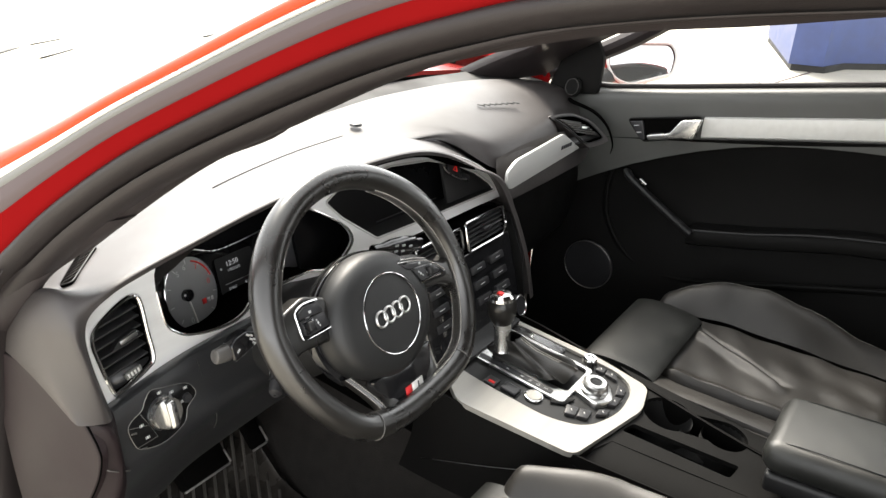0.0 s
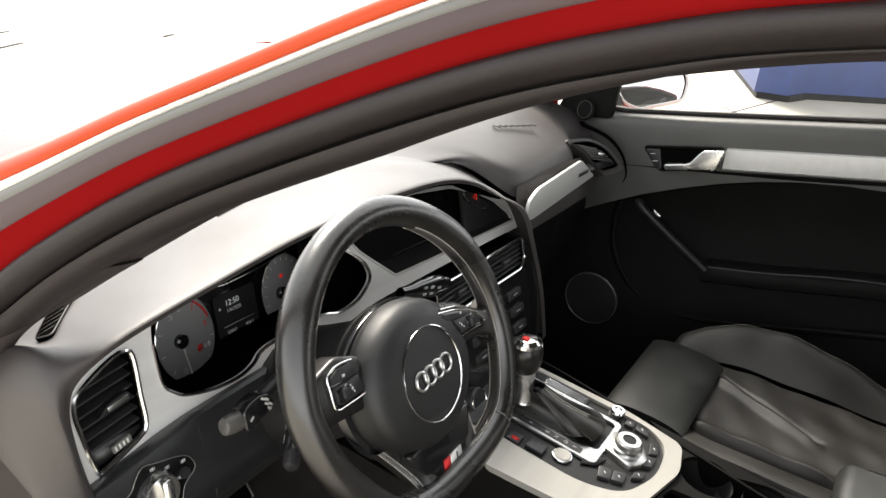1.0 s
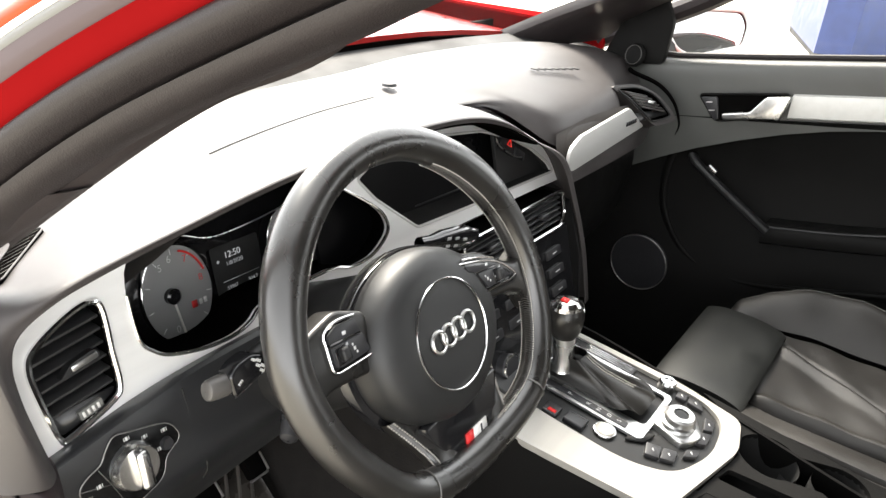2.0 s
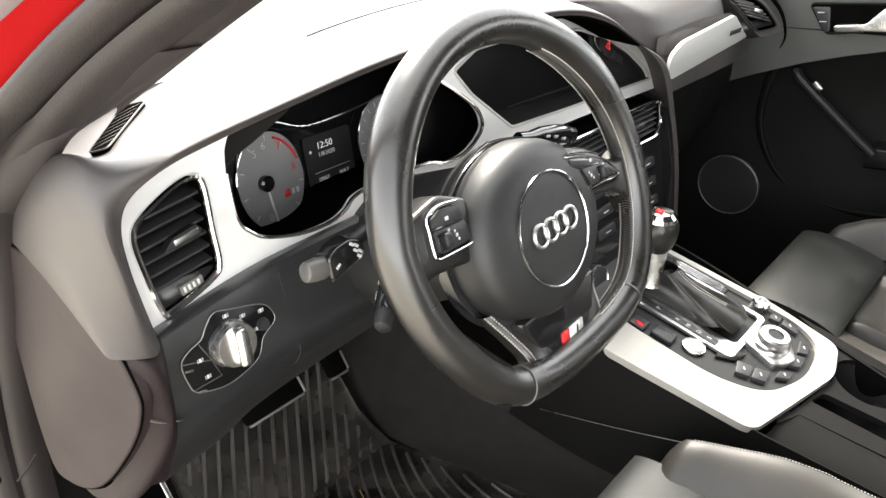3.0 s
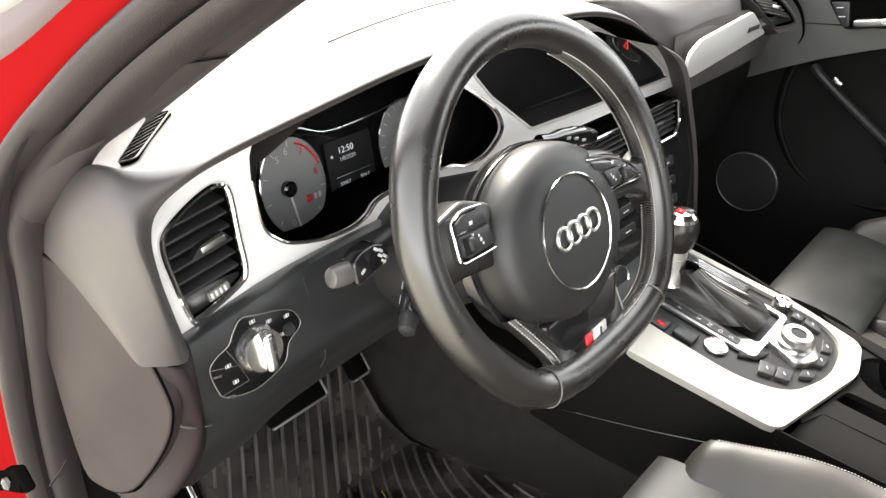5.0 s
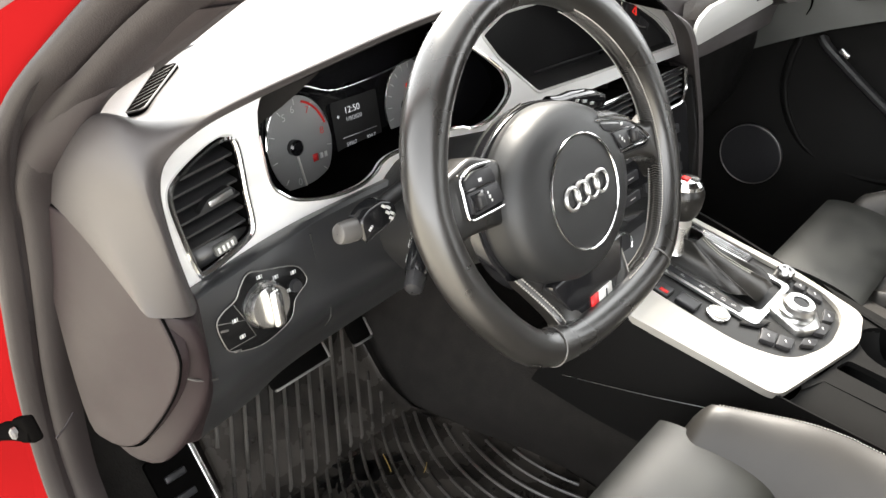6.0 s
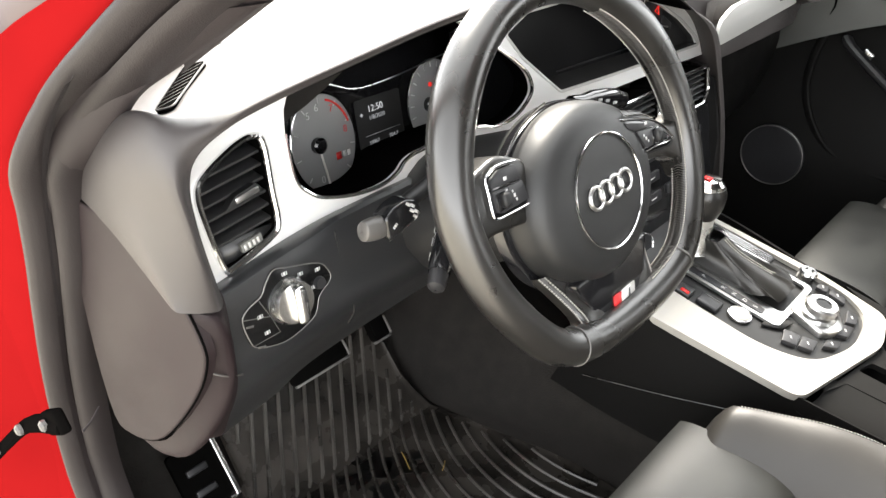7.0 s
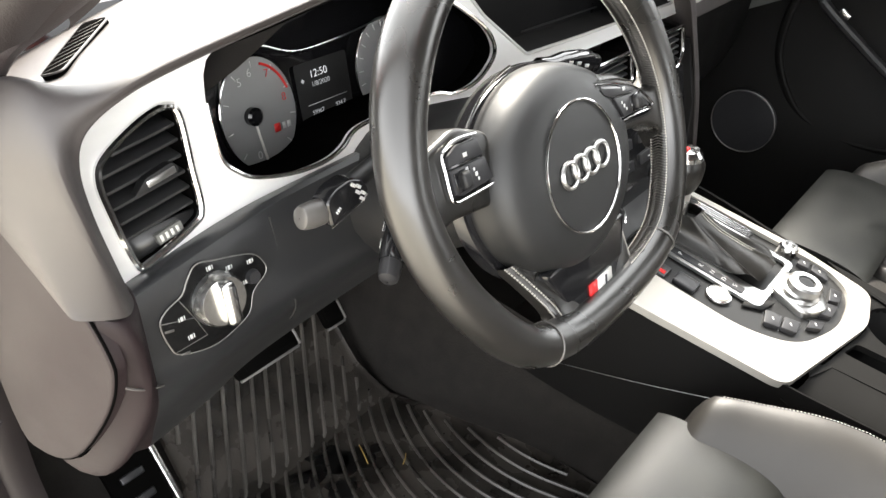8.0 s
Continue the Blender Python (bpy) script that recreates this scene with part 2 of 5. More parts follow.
def revolve(profile, m, segs=32, bm=None, sx=1.0, sy=1.0, mouth=False):
    """Turns (radius, height) pairs round m's z axis; the ends close."""
    own = bmesh.new()
    vs = [[own.verts.new((max(r, 1e-5) * sx * math.cos(2 * math.pi * k / segs), max(r, 1e-5) * sy * math.sin(2 * math.pi * k / segs), h)) for k in range(segs)] for r, h in profile]
    for a, b in zip(vs, vs[1:]):
        for j in range(segs):
            own.faces.new((a[j], a[(j + 1) % segs], b[(j + 1) % segs], b[j]))
    if not mouth:
        own.faces.new(vs[0])
    own.faces.new(vs[-1])
    bmesh.ops.transform(own, matrix=m, verts=own.verts)
    return merge(bm, own)


def rbox(size, m, bevel=0.004, segs=3, bm=None):
    own = bmesh.new()
    bmesh.ops.create_cube(own, size=1.0)
    bmesh.ops.scale(own, vec=size, verts=own.verts)
    if bevel:
        bmesh.ops.bevel(own, geom=list(own.edges), offset=bevel, segments=segs, profile=0.5, affect="EDGES", clamp_overlap=True)
    bmesh.ops.transform(own, matrix=m, verts=own.verts)
    return merge(bm, own)


def round_rect(x0, y0, x1, y1, r, k=5):
    out = []
    for cx, cy, a0 in ((x1 - r, y1 - r, 0), (x0 + r, y1 - r, 90), (x0 + r, y0 + r, 180), (x1 - r, y0 + r, 270)):
        for i in range(k + 1):
            a = radians(a0 + 90 * i / k)
            out.append((cx + r * math.cos(a), cy + r * math.sin(a)))
    return out


def rounded(points, r, k=4):
    """A polygon with its corners rounded by r."""
    pts = [Vector(p[:2]) for p in points]
    out = []
    for i, p in enumerate(pts):
        a, b = pts[i - 1] - p, pts[(i + 1) % len(pts)] - p
        ra, rb = min(r, a.length * 0.45), min(r, b.length * 0.45)
        s, e = p + a.normalized() * ra, p + b.normalized() * rb
        for j in range(k + 1):
            u = j / k
            q = s * (1 - u) ** 2 + p * (2 * u * (1 - u)) + e * u * u
            out.append((q.x, q.y))
    return out


def circle(cx, cy, r, n=32, ry=None):
    return [(cx + r * math.cos(2 * math.pi * k / n), cy + (ry or r) * math.sin(2 * math.pi * k / n)) for k in range(n)]


def lettering(name, text, size, m, material, parent, label=""):
    """Built-in font, turned into a mesh of its own."""
    cu = bpy.data.curves.new(name, "FONT")
    cu.body, cu.size, cu.extrude, cu.align_x, cu.align_y = text, size, 0.0002, "CENTER", "CENTER"
    cu.offset = -0.018 * size
    tmp = bpy.data.objects.new(name, cu)
    scene.collection.objects.link(tmp)
    me = bpy.data.meshes.new_from_object(tmp.evaluated_get(bpy.context.evaluated_depsgraph_get()))
    bpy.data.objects.remove(tmp)
    bpy.data.curves.remove(cu)
    me.name = name
    me.transform(m)
    me.materials.clear()
    me.materials.append(material)
    ob = new(name, me)
    ob.parent = parent
    if label:
        tagged(ob, label)
    return ob


def bars(name, m, widths, height, gap, material, parent):
    """Plain bars in place of writing that cannot be read."""
    bm = bmesh.new()
    x = -(sum(widths) + gap * (len(widths) - 1)) / 2
    for w in widths:
        slab([(x, -height / 2), (x + w, -height / 2), (x + w, height / 2), (x, height / 2)], 0.0004, m, bm=bm)
        x += w + gap
    return part(name, bm, material, parent)


# ---- outdoors ----
bm = bmesh.new()
slab([(-60, -60), (60, -60), (60, 60), (-60, 60)], 0.2, Matrix(), lift=-0.2, bm=bm)
tagged(part("ground", bm, CONCRETE), "pale sunlit concrete yard", "ground", kind="structure")
bm = bmesh.new()
for (x, y, w, d, a) in ((3.7, 5.3, 0.16, 0.03, 20), (1.6, 3.6, 0.12, 0.02, 10), (2.0, 5.7, 0.5, 0.06, 30), (2.5, 5.9, 0.3, 0.03, 15), (2.3, 5.4, 0.4, 0.03, 25)):
    rbox((w, d, 0.006), pose(x, y, 0.004, 0, 0, a), 0.0, bm=bm)
tagged(part("ground_debris", bm, MATTBLACK), "dark twigs and scraps on pale concrete", "debris", kind="stuff")


bm = bmesh.new()
for ax, ay, bx, by in ((3.2, -1.7, 9.2, 4.6), (4.6, 1.0, 8.4, .3), (7.4, 2.7, 11, 1.2)):
    rbox((math.hypot(bx - ax, by - ay), .018, .004), pose((ax + bx) / 2, (ay + by) / 2, .001, 0, 0, math.degrees(math.atan2(by - ay, bx - ax))), 0, bm=bm)
tagged(part("yard_joint", bm, CHANNEL), "dark joints between concrete slabs", "joints", kind="stuff")


def container():
    box = thing("steel_container", "blue painted steel container on pale concrete", "container")
    wall = [(6.42, .84), (6.50, .57), (6.86, .46), (7.45, -.15), (9.0, -1.6), (10.2, -.2), (8.0, 1.4)]
    part("body", slab(wall, 1.5, Matrix(), .02, lift=.06), BLUE, box)
    part("skid", slab([(p[0] + .03 * (1 if p[0] < 8 else -1), p[1] - .02) for p in wall], .06, Matrix()), MATTBLACK, box)


container()

# ---- the car's shell ----
def seal_point(y, z):
    return (max(-.753, -.71 + .45 * (z - .95)), y, z)


SEAL = [seal_point(*p) for p in ((-1.0, 1.312), (-.75, 1.294), (-.45, 1.257), (-.30, 1.231), (-.215, 1.207), (-.13, 1.174), (-.02, 1.118), (.08, 1.06), (.16, 1.0), (.21, .952), (.25, .905), (.275, .85), (.289, .80), (.301, .75),
                                 (.32, .69), (.345, .60), (.36, .50), (.355, .40), (.30, .30), (.15, .255), (-.2, .25), (-1.0, .25))]
seal_path = spline(SEAL, 110)


def sweep_band(path, offsets, thick=0.0, widen=False, lip=False):
    """A strip along the door opening; offsets are (outwards in the opening's plane, towards the outside of the car)."""
    rows = []
    n = len(path)
    for i, p in enumerate(path):
        tan = (path[min(n - 1, i + 1)] - path[max(0, i - 1)]).normalized()
        out = Vector((-1, 0, 0.45 if p.z > 0.9 else 0.1)).normalized()
        out = (out - tan * out.dot(tan)).normalized()
        grow = out.cross(tan).normalized()
        if grow.dot(Vector((0, 0.0, 0.78)) - Vector((0, p.y + 0.45, p.z))) > 0:
            grow = -grow
        k = sum(float(np.interp(p.z + d, (.3, .8, .88, .95, 1.02, 1.1, 1.2, 1.24), (11, 10, 6, 2.2, 1.35, 1.08, 1.14, 1.30))) for d in (-.03, -.02, -.01, 0, .01, .02, .03)) / 7 if widen else 1.0
        if lip:
            f = float(np.interp(p.y, (-.30, -.06), (.15, 1)))
            rows.append([p + grow * (-.0135 + (a + .0135) * f) + out * (-.018 + (b + .018) * f) for a, b in offsets])
        else:
            rows.append([p + grow * a * k + out * b for a, b in offsets])
    return loft(rows, thick=thick)


car = thing("car_body", "red car body shell with the driver's door open", "car")
upper_path = seal_path[:62]
part("door_seal", sweep_band(seal_path, [(.0045, -.012), (.0038, -.003), (.0015, .0030), (-.0025, .0058), (-.0070, .0048), (-.0105, .0005), (-.0122, -.0070), (-.0118, -.018), (-.0112, -.028)]), RUBBER, car, "grey-black rubber door seal", sharp=75)
part("seal_lip", sweep_band(seal_path, [(-.0118, -.026), (-.0130, -.0185), (-.0160, -.0150), (-.0195, -.0170), (-.0225, -.0230), (-.0235, -.033), (-.020, -.045)], lip=True), RUBBER, car, "rubber lip beside the pillar trim", sharp=75)
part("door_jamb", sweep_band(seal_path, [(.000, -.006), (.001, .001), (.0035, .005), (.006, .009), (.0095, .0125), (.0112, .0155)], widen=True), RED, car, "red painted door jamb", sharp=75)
part("jamb_channel", sweep_band(upper_path, [(.0110, .0145), (.0118, .0170), (.016, .0195), (.0215, .021)], widen=True), CHANNEL, car, "dull grey channel of the door frame", sharp=75)
part("drip_strip", sweep_band(upper_path, [(.0213, .0205), (.022, .0222), (.0245, .0228), (.0262, .0222)], widen=True), GREYSTRIP, car, "grey rubber drip strip", sharp=75)
part("roof_moulding", sweep_band(upper_path, [(.0260, .0215), (.0268, .0232), (.0280, .0218), (.0290, .0234), (.0303, .0228), (.0315, .021)], widen=True), SATIN, car, "bright roof and windscreen moulding", sharp=75)
# outer strip takes the orange red that carries its sunlit look
part("outer_pillar", sweep_band(upper_path, [(.0313, .021), (.033, .0235), (.039, .0228), (.0445, .017), (.0455, .006)], widen=True), SUNLITRED, car, "red outer pillar, tinted orange as if sunlit", sharp=75)

# pillar trim, headliner
TRIM_IN = [(-.59 + .3 * (z - .95), y, z) for y, z in ((-1.0, 1.272), (-.6, 1.25), (-.39, 1.216), (-.30, 1.200), (-.19, 1.169), (-.115, 1.139))] + [(-.575, -.052, 1.105), (-.602, .020, 1.063), (-.625, .088, 1.012), (-.655, .196, .924)]
OUT_IN = [(-.685 + .45 * (z - .95), y, z) for y, z in ((-1.0, 1.305), (-.6, 1.274), (-.40, 1.244), (-.30, 1.222), (-.2, 1.190), (-.11, 1.151), (-.02, 1.10), (.075, 1.038), (.145, .985), (.20, .935))]
part("pillar_trim", smooth_skin([OUT_IN, [tuple(Vector(a).lerp(Vector(b), 0.5) + Vector((-.006, -.004, .006)) * min(1, max(0, (a[2] - .90) / .1))) for a, b in zip(OUT_IN, TRIM_IN)], TRIM_IN,
                                 [(x + .012, y + .045, z + .024) if z > 1.13 else (x + .006, y + .016, z - .014) for x, y, z in TRIM_IN]], 14, 60), TRIMPLASTIC, car, "dark grey pillar trim")
FOOT_A = [(-.672, .158, .975), (-.695, .204, .942), (-.716, .236, .905), (-.730, .250, .875), (-.740, .265, .840), (-.745, .288, .770)]
FOOT_B = [(-.630, .124, .980), (-.660, .193, .924), (-.684, .208, .904), (-.696, .229, .870), (-.707, .252, .843), (-.717, .298, .790)]
part("pillar_foot", smooth_skin([[(x + .002, y + .012, z) for x, y, z in FOOT_A], FOOT_A, [tuple(Vector(a).lerp(Vector(b), .5) + Vector((-.004, -.005, 0))) for a, b in zip(FOOT_A, FOOT_B)], FOOT_B, [(x + .012, y + .03, z - .012) for x, y, z in FOOT_B]], 14, 30), TRIMPLASTIC, car, "dark grey pillar foot")
LIN_OUT = [(-.735, .205, .925), (-.742, .235, .885), (-.744, .262, .83), (-.744, .283, .76), (-.744, .305, .68), (-.744, .328, .60), (-.744, .342, .50), (-.744, .335, .40), (-.744, .30, .31)]
part("pillar_cloth", smooth_skin([LIN_OUT[:5], [(x + .012, y + .012, z) for x, y, z in LIN_OUT[:5]], [(x + .03, y + .05, z) for x, y, z in LIN_OUT[:5]]], 8, 20), CLOTH, car, "woven grey pillar lining")
part("kick_panel", smooth_skin([LIN_OUT[4:], [(x + .014, y + .010, z) for x, y, z in LIN_OUT[4:]], [(x + .035, y + .04, z) for x, y, z in LIN_OUT[4:]], [(x + .04, y + .2, z) for x, y, z in LIN_OUT[4:]]], 10, 20), TRIMPLASTIC, car, "black kick panel")
rows = []
for y in (-1.9, -1.5, -1.0, -.55, -.25):
    rows.append([(x, y + 0.06 * (1 - (x / .55) ** 2), 1.27 + 0.10 * (1 - (x / .56) ** 2) ** 0.8 - (0.05 if y > -.4 else 0) - 0.25 * max(0, -1.4 - y)) for x in np.linspace(-.55, .55, 15)])
part("headliner", loft(rows, thick=0.01), HEADLINER, car, "dark grey cloth headliner")
rows = [[(x * 1.12, y, z + .05) for x, y, z in r] for r in rows]
part("roof", loft(rows, thick=0.01), BODYRED, car, "red painted roof panel")

FAR_OUT = [(.715, .36, .885), (.70, .22, .985), (.67, .06, 1.07), (.63, -.1, 1.15), (.585, -.3, 1.225)]
FAR_IN = [(.585, .525, .868), (.58, .38, .945), (.56, .2, 1.03), (.54, .02, 1.115), (.515, -.2, 1.2)]
part("far_pillar_trim", smooth_skin([FAR_OUT, [tuple(Vector(a).lerp(Vector(b), .5) + Vector((-.012, -.012, -.006))) for a, b in zip(FAR_OUT, FAR_IN)], FAR_IN, [(x + .01, y + .03, z + .012) for x, y, z in FAR_IN]], 12, 30), TRIMPLASTIC, car, "dark grey far pillar trim")
# solid tube added where only shade fills the gap beside the door
gap = spline([(.664, .262, .846), (.660, .254, .843), (.660, .196, .829), (.660, .157, .80), (.660, .138, .761), (.664, .142, .735)], 26)
part("door_gap_shade", tube(gap, lambda u: .0065 * (1 - .85 * u * u), 10, flat=.7), DUCTSHADE, car, "near-black tube for the shade between dashboard and door")

# windscreen, bonnet, cowl
ws = [[(x, .60 - .16 * (x / .68) ** 2, .90 - .02 * (x / .68) ** 2) for x in np.linspace(-.66, .66, 15)], [(x, .02 - .10 * (x / .6) ** 2, 1.19 - .04 * (x / .6) ** 2) for x in np.linspace(-.60, .60, 15)],
      [(x, -.24 - .06 * (x / .55) ** 2, 1.31 - .05 * (x / .55) ** 2) for x in np.linspace(-.55, .55, 15)]]
ob = part("windscreen", loft(ws), GLASS, car, "clear laminated windscreen")
ob.visible_shadow = False
rows = []
for y, w, z in ((.60, .70, .905), (.9, .72, .915), (1.2, .70, .90), (1.5, .62, .83), (1.62, .55, .72)):
    rows.append([(x, y - .12 * (x / .8) ** 2, z - .05 * (x / .75) ** 4) for x in np.linspace(-w, w, 13)])
part("bonnet", loft(rows, thick=0.01), BODYRED, car, "red painted bonnet")
part("cowl", loft([[(x, .46 - .14 * (x / .7) ** 2, .865) for x in np.linspace(-.70, .70, 13)], [(x, .60 - .12 * (x / .7) ** 2, .885) for x in np.linspace(-.70, .70, 13)]], thick=0.01), MATTBLACK, car)
for s in (-1, 1):
    rows = [[(s * .74, .36, z) for z in (.3, .6, .85, .90)] + [(s * .70, .40, .905)], [(s * .84, .55, z) for z in (.3, .6, .84, .90)] + [(s * .705, .52, .91)], [(s * .88, 1.0, z) for z in (.35, .6, .80, .88)] + [(s * .71, .95, .91)], [(s * .82, 1.5, z) for z in (.4, .6, .74, .80)] + [(s * .62, 1.45, .83)]]
    part("wing", loft(rows, thick=0.006), RED, car, "red painted front wing")
# firewall, tunnel, floor, rear shell
part("firewall", loft([[(x, .66, z) for x in np.linspace(-.74, .74, 9)] for z in (.18, .55, .88)], thick=.01), CARPET, car, "black carpet over the firewall")
part("floor_pan", loft([[(x, y, .165 + 1.15 * max(0, y - .31)) for x in np.linspace(-.745, .76, 9)] for y in (-1.9, -.6, .2, .31, .62)], thick=.02), CARPET, car, "black floor carpet")
part("rear_panel", loft([[(x, -1.9, z) for x in np.linspace(-.74, .74, 9)] for z in (.18, .6, .94)], thick=.01), CARPET, car)
part("rear_side_panel", loft([[(-.72, y, z) for y in (-1.9, -1.4, -1.05)] for z in (.18, .7, .93)], thick=.02), TRIMPLASTIC, car)
part("rear_quarter_trim", loft([[(.74, y, z) for y in (-1.9, -1.4, -.99)] for z in (.18, .7, .93)], thick=.02), TRIMPLASTIC, car)
for x, name in ((-.70, "rear_side_glass"), (.72, "rear_side_glass")):
    g = part(name, loft([[(x, y, .93) for y in (-1.06, -1.9)], [(x * .80, y, 1.25) for y in (-1.06, -1.7)]]), GLASS, car, "clear rear side window")
    g.visible_shadow = False
g = part("rear_window", loft([[(x, -1.9, .94) for x in (-.70, 0, .70)], [(x, -1.86, 1.15) for x in (-.56, 0, .56)]]), GLASS, car, "clear rear window")
g.visible_shadow = False
for s in (-1, 1):
    part("rear_quarter", loft([[(s * .80, y, z) for z in (.28, .6, .86, .93)] for y in (-1.0, -1.4, -1.9)], thick=.008), BODYRED, car, "red painted rear quarter")
part("boot_panel", loft([[(x, -1.93, z) for x in np.linspace(-.80, .80, 7)] for z in (.28, .6, .94)], thick=.008), BODYRED, car, "red painted tail panel")
part("nose_panel", loft([[(x, 1.60 - .10 * (x / .8) ** 2, z) for x in np.linspace(-.80, .80, 9)] for z in (.28, .5, .76)], thick=.008), BODYRED, car, "red painted nose panel")
part("centre_pillar", loft([[(-.72 + .12 * max(0, (z - .85) / .4), y, z) for y in (-1.06, -.98, -.92)] for z in (.3, .6, .9, 1.27)], thick=.02), TRIMPLASTIC, car)
part("sill_trim", smooth_skin([[(-.80, y, .24) for y in (.2, -.4, -1.0)], [(-.75, y, .265) for y in (.26, -.4, -1.0)], [(-.70, y, .26) for y in (.3, -.4, -1.0)], [(-.68, y, .19) for y in (.3, -.4, -1.0)]], 10, 8), TRIMPLASTIC, car, "black sill trim")

part("kick_seam", tube([(-.759, .272, .574), (-.748, .276, .577), (-.735, .285, .580)], .0011, 6), TRIMPLASTIC, car)
# door check strap on the red hinge pillar
strap = thing("door_check_strap", "worn dark steel door check strap bolted to the red pillar", "door strap")
arm = [(-.791, .212, .652), (-.800, .262, .622), (-.810, .305, .575), (-.822, .36, .51), (-.84, .45, .41)]
part("arm", tube(spline(arm, 14), 0.0080, 10, flat=0.5), DARKSTEEL, strap)
part("bracket", rbox((.010, .040, .022), pose(-.790, .228, .643, -38, 0, 0), .003), DARKSTEEL, strap, "dull steel bracket")
for p in ((-.797, .230, .643), (-.806, .268, .616), (-.818, .318, .560)):
    part("bolt", revolve([(.0052, 0), (.0052, .003), (.0034, .005), (0, .005)], frame_m(p, (0, -1, 0), (0, .2, 1)), 8), GREYTIP, strap)

# ---- dashboard ----
from mathutils.bvhtree import BVHTree


FACE = frame_m((0, .19 - .25 * .77, 0), (1, 0, 0), (0, .25, 1))
FS = math.sqrt(1 + .25 ** 2)


def on_face(pts):
    """(x, height above ground) to the tilted dashboard face."""
    return [(p[0], p[1] * FS) for p in pts]


dash = thing("dashboard", "dark grey moulded car dashboard with brushed silver trim", "dashboard")
LIP = [(-.668, .158, .741), (-.678, .156, .787), (-.686, .152, .825), (-.689, .150, .858), (-.682, .148, .880), (-.655, .147, .893), (-.62, .148, .900), (-.548, .148, .910), (-.434, .146, .924), (-.30, .145, .930), (-.15, .146, .922), (-.04, .150, .895), (.06, .150, .850), (.145, .148, .800), (.20, .142, .72), (.24, .128, .62), (.255, .112, .52)]
BACK = [(-.712, .16, .760), (-.716, .22, .795), (-.718, .265, .81), (-.714, .295, .815), (-.708, .36, .806), (-.69, .42, .815), (-.63, .44, .826), (-.54, .46, .842), (-.434, .455, .860), (-.30, .40, .884), (-.15, .40, .884), (0, .38, .88), (.13, .32, .86), (.22, .26, .80), (.255, .23, .71), (.27, .22, .62), (.28, .2, .52)]
TOPS = range(5, 12)
MID = [(-.709, .150, .757), (-.713, .168, .79), (-.715, .195, .83), (-.712, .212, .866), (-.694, .215, .892)] + [tuple(Vector(a).lerp(Vector(b), .35) + Vector((0, 0, (.004, .006, .010)[i - 5] if i < 8 else .012 if i in TOPS else .0))) for i, (a, b) in enumerate(zip(LIP, BACK)) if i > 4]
NEAR = [(-.684, .141, .750), (-.692, .140, .789), (-.700, .141, .83), (-.704, .147, .870), (-.692, .156, .892)] + [(x + (0 if i < 13 else .016), y + (.008 if i < 13 else .004), z + (.0066 if i in TOPS else .002)) for i, (x, y, z) in enumerate(LIP) if i > 4]
UNDER = [(-.660, .176, .736), (-.668, .176, .785), (-.674, .172, .82), (-.676, .168, .846), (-.670, .164, .865)] + [(x + (0 if i < 12 else -.008), y + (.014 if i < 12 else .006), z - (.0075 if i in TOPS else .002)) for i, (x, y, z) in enumerate(LIP) if i > 4]
INNER = [(-.655, .192, .736), (-.662, .200, .785), (-.662, .208, .815), (-.658, .216, .838), (-.650, .222, .852)] + [(x + (0 if i < 12 else -.012), y + (.06 if i < 7 else .085 if i < 13 else .04), z - (.036 if i < 7 else .012 if i in TOPS else .004)) for i, (x, y, z) in enumerate(LIP) if i > 4]
hood = part("hood", smooth_skin([[tuple(Vector(a).lerp(Vector(b), .25)) for a, b in zip(LIP, UNDER)], LIP, NEAR, MID, BACK], 36, 120), PAD, dash, "soft grey dashboard top rolling over the driver's end")
skin = BVHTree.FromPolygons([v.co for v in hood.data.vertices], [q.vertices[:] for q in hood.data.polygons])


def on_hood(x, y, up=0.0):
    """The place on top of the dashboard hood at (x, y)."""
    spot = skin.ray_cast(Vector((x, y, 1.2)), Vector((0, 0, -1)))[0]
    return spot + Vector((0, 0, up))


# separate skin under the lip, with the hood's shade put into its colour
part("hood_underside", smooth_skin([c[5:13] for c in (INNER, UNDER, [tuple(Vector(a).lerp(Vector(b), .23)) for a, b in zip(LIP, UNDER)])], 12, 70), DUCTSHADE, dash, "underside of the dashboard hood, blackened for its shade")
part("hood_skirt", smooth_skin([BACK[11:], [(x + .025, y + .015, z - .012) for x, y, z in BACK[11:]], [(x + .11, y + .05, z - .05) for x, y, z in BACK[11:]]], 8, 30), PAD, dash, "soft grey side of the dashboard hood")
# passenger side top
R0 = [(-.70, .33, .79), (-.5, .40, .82), (-.3, .445, .893), (0, .465, .896), (.2, .465, .90), (.45, .43, .897), (.60, .38, .885), (.70, .33, .868)]
R1 = [(-.69, .27, .79), (-.5, .34, .82), (-.3, .37, .89), (0, .37, .89), (.2, .345, .893), (.45, .32, .888), (.60, .305, .876), (.70, .29, .86)]
R2 = [(-.66, .245, .79), (-.5, .29, .82), (-.3, .30, .886), (.10, .285, .876), (.212, .222, .862), (.45, .225, .858), (.58, .262, .848), (.70, .275, .845)]
R3 = [(-.65, .24, .79), (-.5, .27, .82), (-.3, .28, .884), (.09, .28, .870), (.216, .190, .833), (.45, .197, .828), (.575, .252, .818), (.70, .25, .82)]
R4 = [(x, y - (.010 if x > .15 else .002), z - (.035 if x > .15 else 0)) for x, y, z in R3]
part("top_pad", smooth_skin([R0, R1, R2, R3, R4], 24, 60), PAD, dash, "soft dark grey dashboard top")
